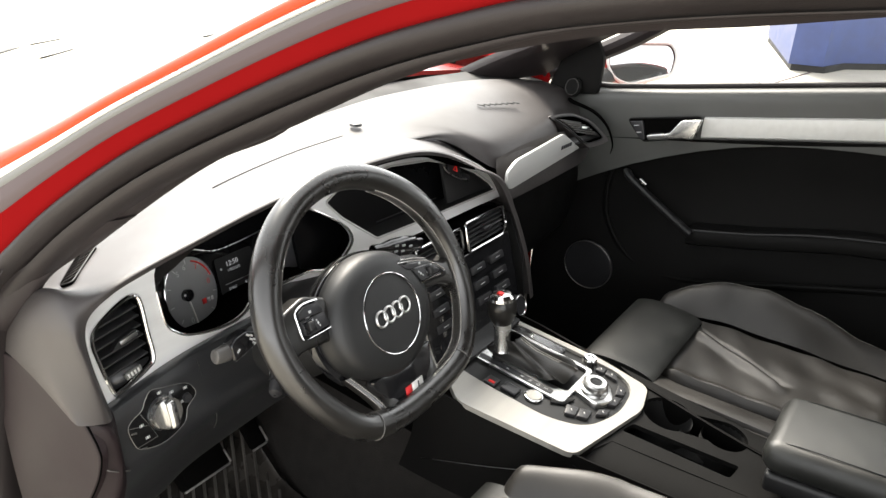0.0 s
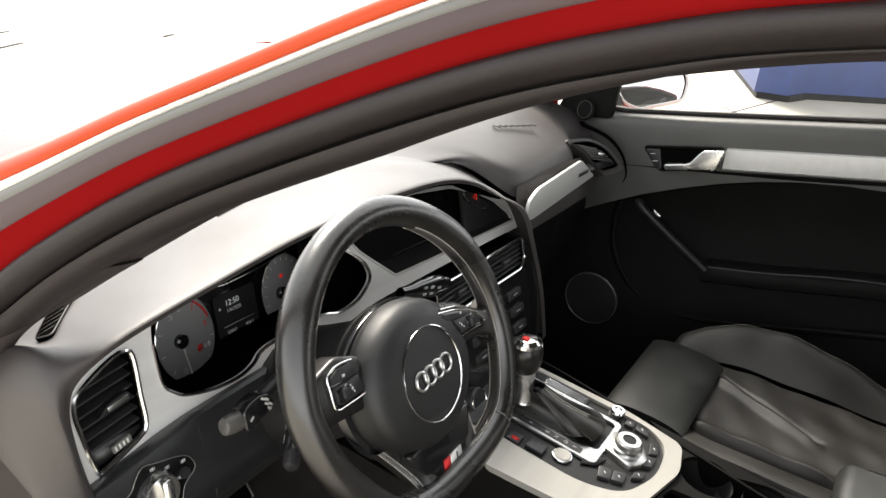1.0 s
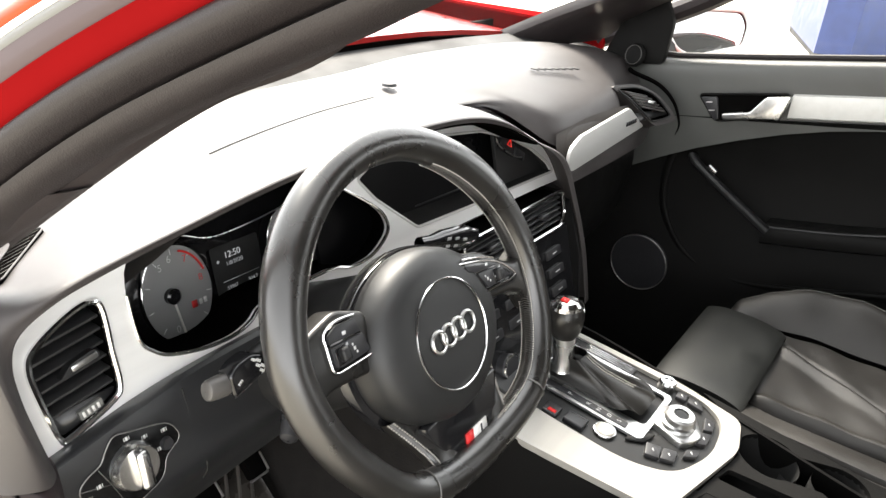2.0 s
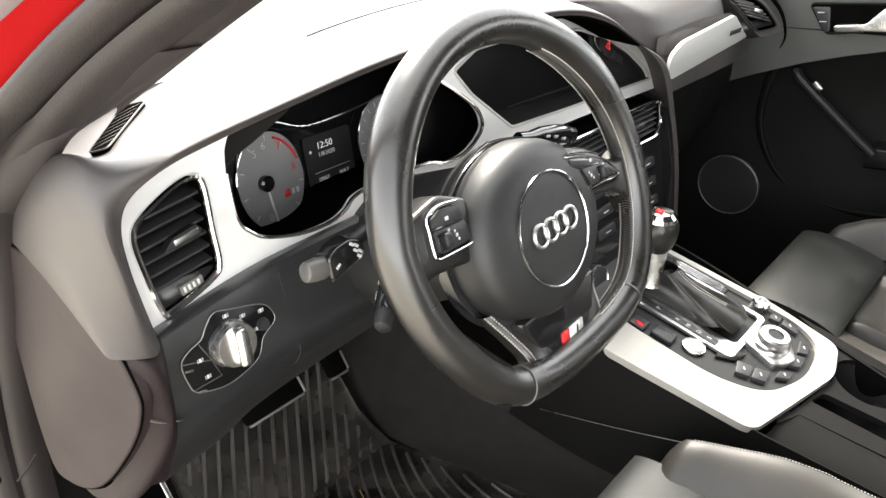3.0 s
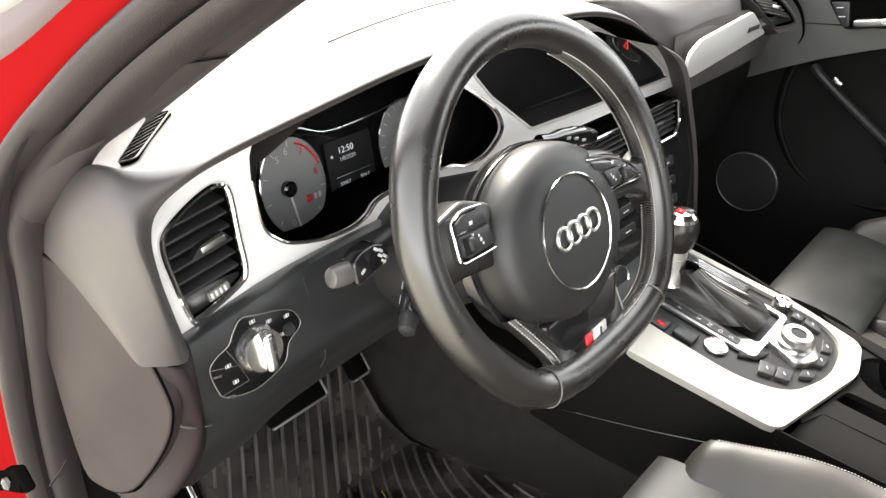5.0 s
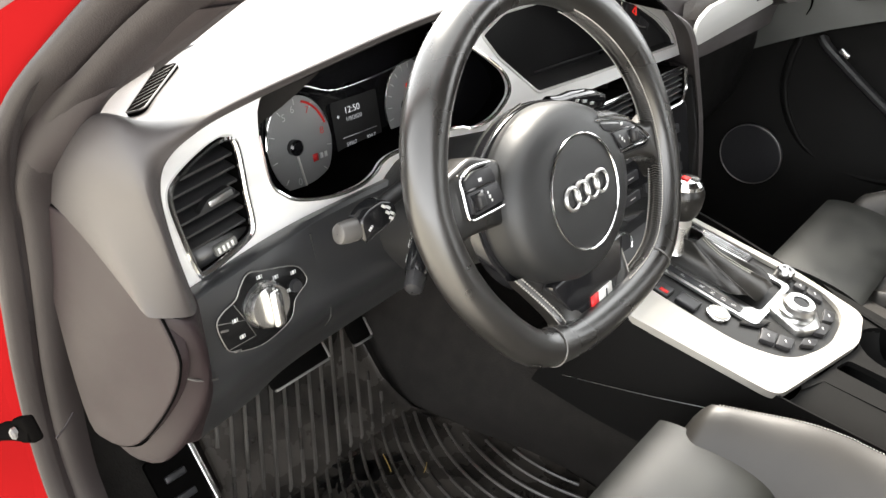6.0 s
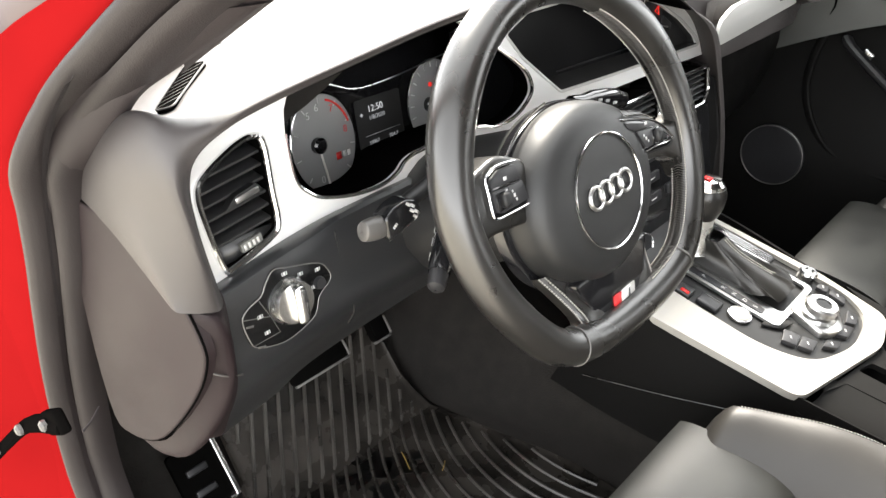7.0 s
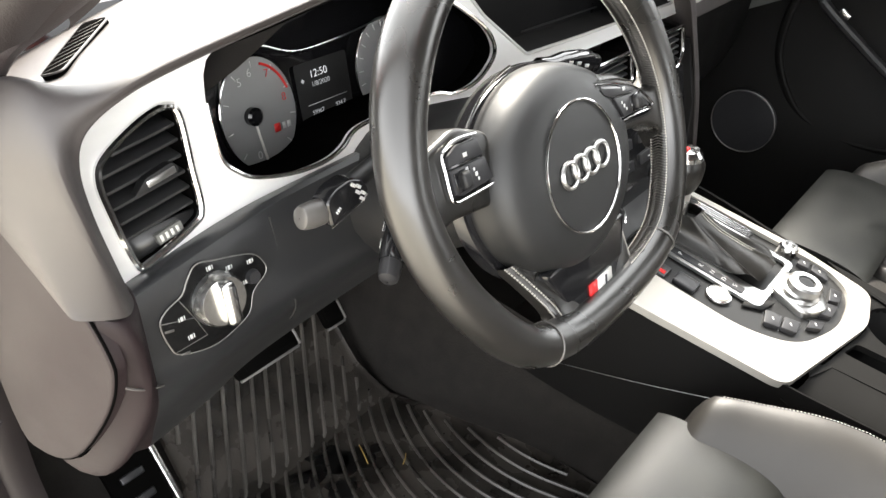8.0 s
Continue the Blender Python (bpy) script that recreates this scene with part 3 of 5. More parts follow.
part("fascia_band", smooth_skin([[(.190, .186, .826), (.3, .182, .834), (.45, .184, .825), (.56, .21, .80), (.69, .25, .79)], [(.192, .178, .775), (.3, .176, .773), (.45, .180, .768), (.6, .190, .757), (.69, .21, .75)],
                                 [(.205, .168, .745), (.3, .169, .743), (.45, .173, .738), (.6, .186, .728), (.69, .21, .722)], [(.205, .175, .732), (.3, .175, .730), (.45, .178, .726), (.6, .192, .716), (.69, .22, .71)], [(.205, .24, .73), (.3, .24, .728), (.45, .24, .724), (.6, .25, .714), (.69, .27, .71)]], 18, 30), PAD, dash)
part("glovebox_lid", smooth_skin([[(.19, .21, .732), (.45, .215, .728), (.68, .24, .712)], [(.22, .20, .66), (.45, .205, .66), (.68, .225, .65)], [(.26, .23, .52), (.45, .23, .52), (.68, .25, .52)], [(.27, .32, .46), (.45, .32, .46), (.68, .34, .46)]], 14, 14), SHADEDBLACK, dash, "black glovebox lid")
gm = frame_m((0, .118, 0), (1, .045, 0), (0, .04, 1))
strip = rounded([(.191, .806), (.231, .821), (.454, .825), (.551, .770), (.207, .767), (.190, .780)], .012)
gtrim = part("glovebox_trim", slab(strip, .006, gm, .002, lift=-.004), ALU, dash, "brushed aluminium trim strip")
bars("maker_badge", gm @ Matrix.Translation((.468, .795, .0035)) @ pose(0, 0, 0, 0, 0, -3), (.012, .009, .009, .009, .010), .008, .002, BUTTONS, gtrim)

# silver face with its openings
TRIM = [(-.658, .736), (-.586, .744), (-.519, .749), (-.45, .752), (-.36, .752), (-.27, .752), (-.216, .757), (-.10, .755), (.008, .752), (.12, .749), (.226, .746), (.228, .765), (.190, .795), (.150, .822), (.09, .852),
        (.02, .876), (-.1, .895), (-.3, .905), (-.45, .90), (-.56, .890), (-.625, .880), (-.668, .858), (-.680, .82), (-.677, .78)]
CLUSTER = [(-.564, .839), (-.563, .799), (-.552, .783), (-.536, .773), (-.501, .764), (-.467, .762), (-.445, .767), (-.430, .776), (-.405, .779), (-.326, .779), (-.294, .771), (-.262, .771), (-.238, .779), (-.221, .793),
           (-.226, .812), (-.245, .830), (-.287, .858), (-.35, .893), (-.45, .892), (-.545, .874)]
SCREEN = [(-.165, .778), (-.05, .772), (.08, .767), (.196, .762), (.185, .777), (.140, .808), (.08, .838), (.0, .864), (-.1, .878), (-.22, .878), (-.262, .862), (-.235, .832)]
VENT = [(-.597, .846), (-.588, .838), (-.589, .80), (-.590, .770), (-.600, .760), (-.640, .748), (-.649, .752), (-.655, .79), (-.656, .815), (-.647, .828), (-.618, .842)]
vent_loop = on_face([(p.x, p.y) for p in spline([(*p, 0) for p in VENT], 48, True)])
cluster_loop = on_face([(p.x, p.y) for p in spline([(*p, 0) for p in CLUSTER], 80, True)])
screen_loop = on_face(rounded(SCREEN, .006))
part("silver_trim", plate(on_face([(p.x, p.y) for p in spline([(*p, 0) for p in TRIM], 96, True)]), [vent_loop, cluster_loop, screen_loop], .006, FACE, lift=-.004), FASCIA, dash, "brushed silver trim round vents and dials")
low_rim = [p for p in spline([(*p, 0) for p in CLUSTER[:17]], 80)]
part("cluster_rim", tube([FACE @ Vector((p.x, p.y * FS, .002)) for p in low_rim], .0020, 8), CHROME, dash, "thin chrome rim")
part("screen_rim", ring_on(screen_loop, .0019, FACE, .002), ALU, dash, "thin chrome rim")


def side_vent(loop, flip):
    """Air vent with chrome surround, five slats and a slider."""
    m = FACE if not flip else frame_m((.565, .163, .805), (1, -.25, 0), (0, .45, 1))
    vent = thing("air_vent", "black slatted air vent with a chrome surround", "air vent", "dashboard vents")
    part("surround", ring_on(loop, .0030 if not flip else .0018, m, .003 if not flip else .001), CHROME if not flip else LOWER, vent, "bright metal surround")
    if flip:
        part("housing", plate([(p[0] * 1.22 + .010, p[1] * 1.22 - .004) for p in loop], [loop], .030, m, lift=-.030), PAD, vent, "soft grey moulding round the vent")
    c = Vector((sum(p[0] for p in loop) / len(loop), sum(p[1] for p in loop) / len(loop)))
    inner = [((p[0] - c.x) * .97 + c.x, (p[1] - c.y) * .97 + c.y) for p in loop]
    part("duct", loft([[m @ Vector((*p, d)) for p in inner] for d in (.0, -.03, -.06)], closed_v=True), DUCTSHADE, vent)
    part("duct_back", slab(inner, .002, m, lift=-.062), DUCTSHADE, vent)
    lo, hi = min(p[1] for p in inner), max(p[1] for p in inner)
    for i in range(6):
        v = lo + .025 + (hi - lo - .034) * i / 5.5
        xs = []
        n = len(inner)
        for a in range(n):
            p, q = inner[a], inner[(a + 1) % n]
            if (p[1] - v) * (q[1] - v) < 0:
                xs.append(p[0] + (q[0] - p[0]) * (v - p[1]) / (q[1] - p[1]))
        if len(xs) >= 2:
            w = max(xs) - min(xs)
            # flipped vent's slats are paler grey, with the light on them painted in
            part("slat", rbox((w * .98, .0030, .019), m @ Matrix.Translation(((max(xs) + min(xs)) / 2, v, -.012 if not flip else -.006)) @ pose(0, 0, 0, 15, 0, 7 if not flip else -14), .0012, 2), SLATBLACK if not flip else GREYTIP, vent)
    for k in range(4):
        part("vane", rbox((.0014, .05 if not flip else .02, .012), m @ Matrix.Translation((c.x - .016 + .012 * k, c.y + .004, -.036)), .0004, 1), LOWER, vent)
    sl = part("slider", slab(rounded([(-.020, -.003), (.014, -.0055), (.018, .0), (.014, .0055), (-.008, .0045)], .002), .008, m @ Matrix.Translation((c.x + .004, c.y + .003, -.003)) @ pose(0, 0, 0, 0, 0, 9 if not flip else -14), .003, 3), LOWER, vent)
    part("slider_face", rbox((.024, .0055, .003), m @ Matrix.Translation((c.x + .007, c.y + .0035, .0045)) @ pose(0, 0, 0, 0, 0, 9 if not flip else -14), .0013, 2), SATIN, sl, "satin metal slider face")
    if not flip:
        tw = part("thumbwheel", rbox((.022, .0085, .005), m @ Matrix.Translation((c.x + .004, lo + .0125, -.002)) @ pose(0, 0, 0, 0, 0, 9), .001), GREYSTRIP, vent, "ribbed thumbwheel")
        for k in range(4):
            part("rib", rbox((.0022, .0050, .0008), m @ Matrix.Translation((c.x - .0035 + .0045 * k, lo + .0115 + .0007 * k, .0006)) @ pose(0, 0, 0, 0, 0, 9), 0), SILVERPRINT, tw)
    part("lower_blank", slab([(min(p[0] for p in inner), lo), (max(p[0] for p in inner), lo + .008), (max(p[0] for p in inner), lo + .02), (min(p[0] for p in inner) + .004, lo + .022)], .004, m, lift=-.008), SLATBLACK, vent)
    return vent


side_vent(vent_loop, False)
right_loop = [(p.x, p.y) for p in spline([(*p, 0) for p in ((-.1028, .0459), (-.0723, .0470), (-.0367, .0420), (.0025, .0249), (.0272, .0038), (.0450, -.0185), (.0337, -.0236), (.0103, -.0249), (-.0160, -.0235), (-.0354, -.0077), (-.0713, .0234))], 48, True)]
side_vent(right_loop, True)

# driver's end of the dashboard
fuse = [(.290, .800), (.265, .808), (.217, .802), (.183, .786), (.161, .766), (.147, .745), (.138, .724), (.138, .708), (.148, .678), (.172, .634), (.206, .584), (.235, .558), (.264, .549), (.284, .557), (.292, .625), (.292, .72)]
fm = Matrix(((-.15, 0, -1, -.6785), (1, 0, 0, 0), (0, 1, 0, 0), (0, 0, 0, 1)))
floop = [(p.x, p.y) for p in spline([(*p, 0) for p in fuse], 44, True)]
part("fuse_cover", slab(floop, .010, fm, .0025, 3, lift=-.0072), ENDCAP, dash, "grained grey-brown fuse cover")
part("cover_joint", ring_on(floop, .0011, fm, .0006), DUCTSHADE, dash, "dark joint round the fuse cover")
L1 = [(-.700, .155, .752), (-.700, .148, .750), (-.698, .146, .708), (-.699, .170, .645), (-.704, .222, .562), (-.709, .27, .535), (-.711, .31, .56)]
L2 = [(-.690, .152, .747), (-.684, .141, .7445), (-.678, .137, .71), (-.680, .148, .65), (-.694, .200, .55), (-.70, .26, .52), (-.69, .31, .54)]
L3 = [(-.660, .182, .742), (-.664, .163, .741), (-.666, .154, .70), (-.666, .153, .655), (-.662, .178, .598), (-.650, .232, .516), (-.65, .31, .50)]
L4 = [(-.58, .190, .752), (-.58, .166, .754), (-.58, .156, .71), (-.585, .149, .668), (-.583, .182, .610), (-.575, .250, .504), (-.58, .33, .49)]
L5 = [(-.50, .190, .756), (-.50, .171, .758), (-.50, .160, .71), (-.50, .151, .672), (-.50, .185, .615), (-.50, .250, .526), (-.50, .33, .51)]
L6 = [(-.30, .190, .758), (-.30, .173, .758), (-.28, .165, .70), (-.27, .157, .66), (-.26, .20, .595), (-.24, .26, .53), (-.2, .33, .51)]
part("end_lower", smooth_skin([L1, L2, L3], 12, 26), ENDCAP, dash, "grained grey-brown lower corner")
part("knee_panel", smooth_skin([L3, L4, L5, L6], 24, 26), KNEE, dash, "black lower panel")
part("panel_joint", tube(spline([(-.545, .1655, .752), (-.540, .1575, .70), (-.535, .1500, .668), (-.530, .1640, .640)], 12), .0009, 6), MATTBLACK, dash)
# pale grey tube: the highlight along this seam is put into its colour
part("corner_seam", tube(spline([(-.698, .1485, .694), (-.6895, .1415, .688), (-.678, .1420, .679), (-.6635, .1475, .668)], 14), .0009, 6), GREYTIP, dash, "thin seam with its highlight painted pale grey")
part("knee_backing", loft([[(-.70, .33, z) for z in (.52, .86)], [(-.2, .36, z) for z in (.55, .86)], [(.7, .40, z) for z in (.4, .86)]], thick=.005), MATTBLACK, dash)


part("top_groove", tube([on_hood(p.x, p.y, .0002) for p in spline([(-.41, .278, 0), (-.30, .30, 0), (-.16, .335, 0), (-.03, .365, 0)], 24)], .0014, 6), MATTBLACK, dash, "thin dark groove")
part("light_sensor", revolve([(.012, 0), (.010, .004), (0, .006)], Matrix.Translation((-.005, .372, .896)), 20), BUTTONS, dash)
bm = bmesh.new()
for k in range(7):
    rbox((.006, .016, .002), pose(.31 + .014 * k, .30 - .006 * k, .8895 - .0006 * k), .0005, 1, bm=bm)
part("speaker_slots", bm, MATTBLACK, dash, "row of small dark slots")

# demister grille on the dashboard top
def demister():
    g = thing("demister_grille", "black slotted demister grille in the dashboard top", "air vent", "dashboard vents")
    a, b = on_hood(-.656, .230), on_hood(-.590, .290)
    c = on_hood(-.636, .270)
    up = (b - a).cross(c - a)
    up = up if up.z > 0 else -up
    m = frame_m(a.lerp(b, .5).lerp(on_hood(-.623, .260), .95) + up.normalized() * .0016, b - a, up.cross(b - a))
    L = (b - a).length / 2
    edge = rounded([(-L, -.008), (L, -.011), (L, .010), (-L, .008)], .006)
    # flat slab on the hood; the shade of a deep slot is its colour
    part("well", slab(edge, .0035, m, lift=-.0025), DUCTSHADE, g)
    part("rim", ring_on(edge, .0008, m, .0010, flat=.6), PAD, g)
    for k in range(8):
        x = -L + .011 + k * (2 * L - .022) / 7
        part("slat", rbox((.0004, .021, .0004), m @ Matrix.Translation((x, 0, .0012)) @ pose(0, 0, 0, 0, 0, -135), .0003, 1), PAD, g)


demister()


# ---- instrument cluster ----
def cluster():
    c = thing("instrument_cluster", "lit instrument cluster with grey dials and a small display", "instrument cluster")
    gm = frame_m((0, .295 - .25 * .77, 0), (1, 0, 0), (0, .25, 1))

    def at(x, z, up=.002):
        return gm @ Matrix.Translation((x, z * FS, up))
    part("backplate", slab(on_face([(-.70, .62), (-.10, .62), (-.10, .88), (-.70, .88)]), .004, gm, lift=-.006), GLOSSBLACK, c)
    part("well", loft([[FACE @ Vector((*p, .0)) for p in cluster_loop], [gm @ Vector((p[0] * 1.12 + .075, (p[1] - .85) * 1.3 + .825, -.004)) for p in cluster_loop]], closed_v=True), DUCTSHADE, c)
    for cx, ticks in ((-.452, 9), (-.283, 17)):
        dial = part("dial", revolve([(.052, 0), (.052, .003), (.050, .004), (0, .004)], at(cx, .762), 48, sx=.80), TACH, c, "satin grey dial face")
        part("dial_ring", ring_on([(p[0], p[1]) for p in circle(0, 0, .0525 * .80, 48, .0525)], .0012, at(cx, .762, .004)), CHROME, dial)
        for k in range(ticks):
            a = radians(225 - 270 * k / (ticks - 1))
            part("tick", rbox((.006, .0009, .0004), at(cx + .037 * math.cos(a), .762, .0062) @ pose(0, .046 * math.sin(a), 0, 0, 0, math.degrees(a)), 0), WHITE_MARK, dial)
        if ticks == 9:
            for num, a in ((0, 250), (5, 122), (6, 97), (7, 60), (8, 12)):
                lettering("numeral", str(num), .011, at(cx + .030 * math.cos(radians(a)), .762 + .038 * math.sin(radians(a)), .0064), REDPRINT if num > 6 else WHITE_MARK, dial)
            arc = [(.037 * math.cos(radians(a)), .046 * math.sin(radians(a))) for a in range(20, 76, 5)]
            part("red_zone", tube([at(cx, .762, .0066) @ Vector((*p, 0)) for p in arc], .0012, 6), REDPRINT, dial)
            bars("badge_bar", at(cx + .015, .745, .0064), (.007,), .008, .002, REDPRINT, dial)
            bars("badge_text", at(cx + .026, .745, .0064), (.004, .004), .006, .002, WHITE_MARK, dial)
        part("needle", rbox((.0026, .050, .002), at(cx - .010, .763, .008) @ pose(.0035, -.026, 0, 0, 0, 7), .0008, 1), SILVERPRINT, dial)
        part("hub", revolve([(.0085, 0), (.0085, .006), (.006, .008), (0, .008)], at(cx - .010, .763, .006), 24), GLOSSBLACK, dial)
    part("warning_light", revolve([(.0028, 0), (.0028, .001), (0, .001)], at(-.288, .785, .0065), 16), REDLIGHT, c, "red lit warning lamp")
    display = part("display", slab(round_rect(-.402, .730 * FS, -.334, .792 * FS, .003), .001, gm, lift=.001), MATTBLACK, c, "small dark display")
    lettering("clock", "12:50", .0105, at(-.374, .780, .0034), DISPLAY, display, "lit white clock digits")
    lettering("date", "1/8/2020", .0068, at(-.373, .7705, .0034), DIMTEXT, display)
    lettering("odometer", "59967", .0062, at(-.382, .744, .0034), DIMTEXT, display)
    lettering("trip", "924.7", .0062, at(-.352, .744, .0034), DIMTEXT, display)
    lettering("temperature", "+42°F", .0062, at(-.364, .7355, .0034), DIMTEXT, display)
    part("arrow_mark", rbox((.003, .003, .0004), at(-.395, .776, .0034) @ pose(0, 0, 0, 0, 0, 45), 0), DIMTEXT, display)
    top = [(p.x, p.y) for p in spline([(*p, 0) for p in ((-.492, .775), (-.486, .800), (-.461, .819), (-.436, .819), (-.399, .806), (-.34, .806), (-.25, .813), (-.22, .80))], 40)]
    part("lens_edge", tube([at(*p, .006) @ Vector((0, 0, 0)) for p in top], .0008, 6), SATIN, c, "thin bright lens edge")
    part("rule", rbox((.052, .0006, .0004), at(-.367, .752, .003), 0), WHITE_MARK, display)
    lettering("set_key", "SET", .0058, at(-.362, .723, .0034), DIMTEXT, display)


cluster()


# ---- screen, centre vents, centre stack ----
def screen():
    s = thing("screen", "switched-off dark screen under the dashboard hood", "screen")
    m = frame_m((0, .232 - .25 * .77, 0), (1, 0, 0), (0, .25, 1))
    part("panel", slab(on_face([(-.30, .750), (.20, .750), (.15, .80), (.08, .836), (0, .860), (-.1, .874), (-.22, .874), (-.30, .86)]), .006, m, lift=-.004), SCREENGLASS, s)
    part("lower_line", rbox((.17, .0016, .002), m @ Matrix.Translation((-.03, .776 * FS, .003)) @ pose(0, 0, 0, 0, 0, -2), 0), BUTTONS, s)
    part("side_panel", slab(on_face(rounded([(.06, .760), (.22, .756), (.15, .82), (.06, .87)], .006)), .006, FACE, .002, lift=-.022), LOWER, s)
    bx = FACE @ Matrix.Translation((.085, .826 * FS, -.012))
    part("hazard_edge", tube(spline([bx @ Vector(p) for p in ((-.030, .026, .003), (-.024, .006, .003), (.012, -.018, .003), (.036, -.026, .003))], 12), .0012, 6), SATIN, s)
    hazard = part("hazard_button", rbox((.040, .018, .008), bx @ pose(0, 0, 0, 0, 0, -32), .002), BUTTONS, s)
    tri = bx @ pose(.004, .003, .0046, 0, 0, -32)
    part("triangle", tube([tri @ Vector(p) for p in ((-.006, -.004, 0), (.006, -.004, 0), (0, .006, 0))], .001, 6, True), REDLIGHT, hazard, "red lit triangle")
    part("airbag_key", rbox((.030, .012, .006), bx @ pose(.034, -.020, 0, 0, 0, -32), .002), BUTTONS, s)
    part("recess", loft([[FACE @ Vector((*p, 0)) for p in screen_loop], [m @ Vector((*p, 0)) for p in screen_loop]], closed_v=True), MATTBLACK, s)


screen()
CM = frame_m((0, .165 - .25 * .77, 0), (1, 0, 0), (0, .25, 1))


def centre_vent(x0, x1):
    v = thing("centre_vent", "black slatted centre air vent with chrome edging", "air vent", "dashboard vents")
    loop = on_face(rounded([(x0, .692), (x1 - .015, .690), (x1, .705), (x1, .742), (x0, .744)], .008))
    part("surround", ring_on(loop, .0028, CM, .002), CHROME, v, "chrome edging")
    part("duct", loft([[CM @ Vector((*p, d)) for p in loop] for d in (0, -.05)], closed_v=True), DUCTSHADE, v)
    part("duct_back", slab(loop, .002, CM, lift=-.052), DUCTSHADE, v)
    for k in range(5):
        part("slat", rbox((x1 - x0 - .008, .003, .018), CM @ Matrix.Translation(((x0 + x1) / 2, (.701 + .0085 * k) * FS, -.010)) @ pose(0, 0, 0, 20, 0, 0), .001, 2), BUTTONS, v)
    part("slider", rbox((.022, .008, .010), CM @ Matrix.Translation(((x0 + x1) / 2, .719 * FS, .002)), .003), BUTTONS, v)


centre_vent(-.105, .03)
centre_vent(.045, .180)
stack = thing("centre_stack", "gloss black centre stack with climate keys and knobs", "control panel")
SM = frame_m((0, .145, .68), (1, 0, 0), (0, .35, 1))
part("panel", slab(rounded([(-.115, -.19), (.17, -.19), (.19, .01), (-.125, .01)], .01), .012, SM, .003, lift=-.008), GLOSSBLACK, stack)
for r, v in enumerate((-.025, -.055, -.085)):
    for k in range(4):
        key = part("key", rbox((.045, .014, .005), SM @ Matrix.Translation((-.07 + .066 * k, v, .005)), .0015, 2), BUTTONS, stack)
        part("mark", rbox((.014, .0015, .0006), SM @ Matrix.Translation((-.07 + .066 * k, v, .008)), 0), WHITE_MARK, key)
for x in (-.06, .15):
    kn = part("knob", revolve([(.021, 0), (.021, .012), (.018, .016), (0, .016)], SM @ Matrix.Translation((x, -.135, .004)), 28), BUTTONS, stack)
    part("knob_ring", ring_on(circle(0, 0, .020, 28), .002, SM @ Matrix.Translation((x, -.135, .02))), CHROME, kn)
part("side_wall", loft([[(.205, .15, .72), (.235, .13, .62), (.25, .12, .50)], [(.235, .25, .72), (.25, .25, .62), (.26, .25, .45)]], thick=.004), LOWER, stack)

# ---- steering wheel ----
TILT_W = radians(25)
WM = frame_m((-.377, -.005, .806), (1, 0, 0), (0, math.sin(TILT_W), math.cos(TILT_W))) @ pose(0, 0, 0, 0, 0, 2) @ Matrix.Scale(.983, 4)


def rim_outline(n=120):
    """A slightly oval rim whose sides draw in towards a flattened bottom."""
    out = []
    for k in range(n):
        a = 2 * math.pi * k / n
        r = .170 + .007 * math.cos(2 * (a - radians(140)))
        x, y = -.006 + r * math.cos(a), .015 + r * math.sin(a)
        if x < 0:
            x += min(.011, max(0, .10 * (.05 - y))) * min(1, -x / .08)
        if y < -.095:
            y = -.095 - .045 * (1 - math.exp((y + .095) / .045))
        out.append((x, y))
    return out


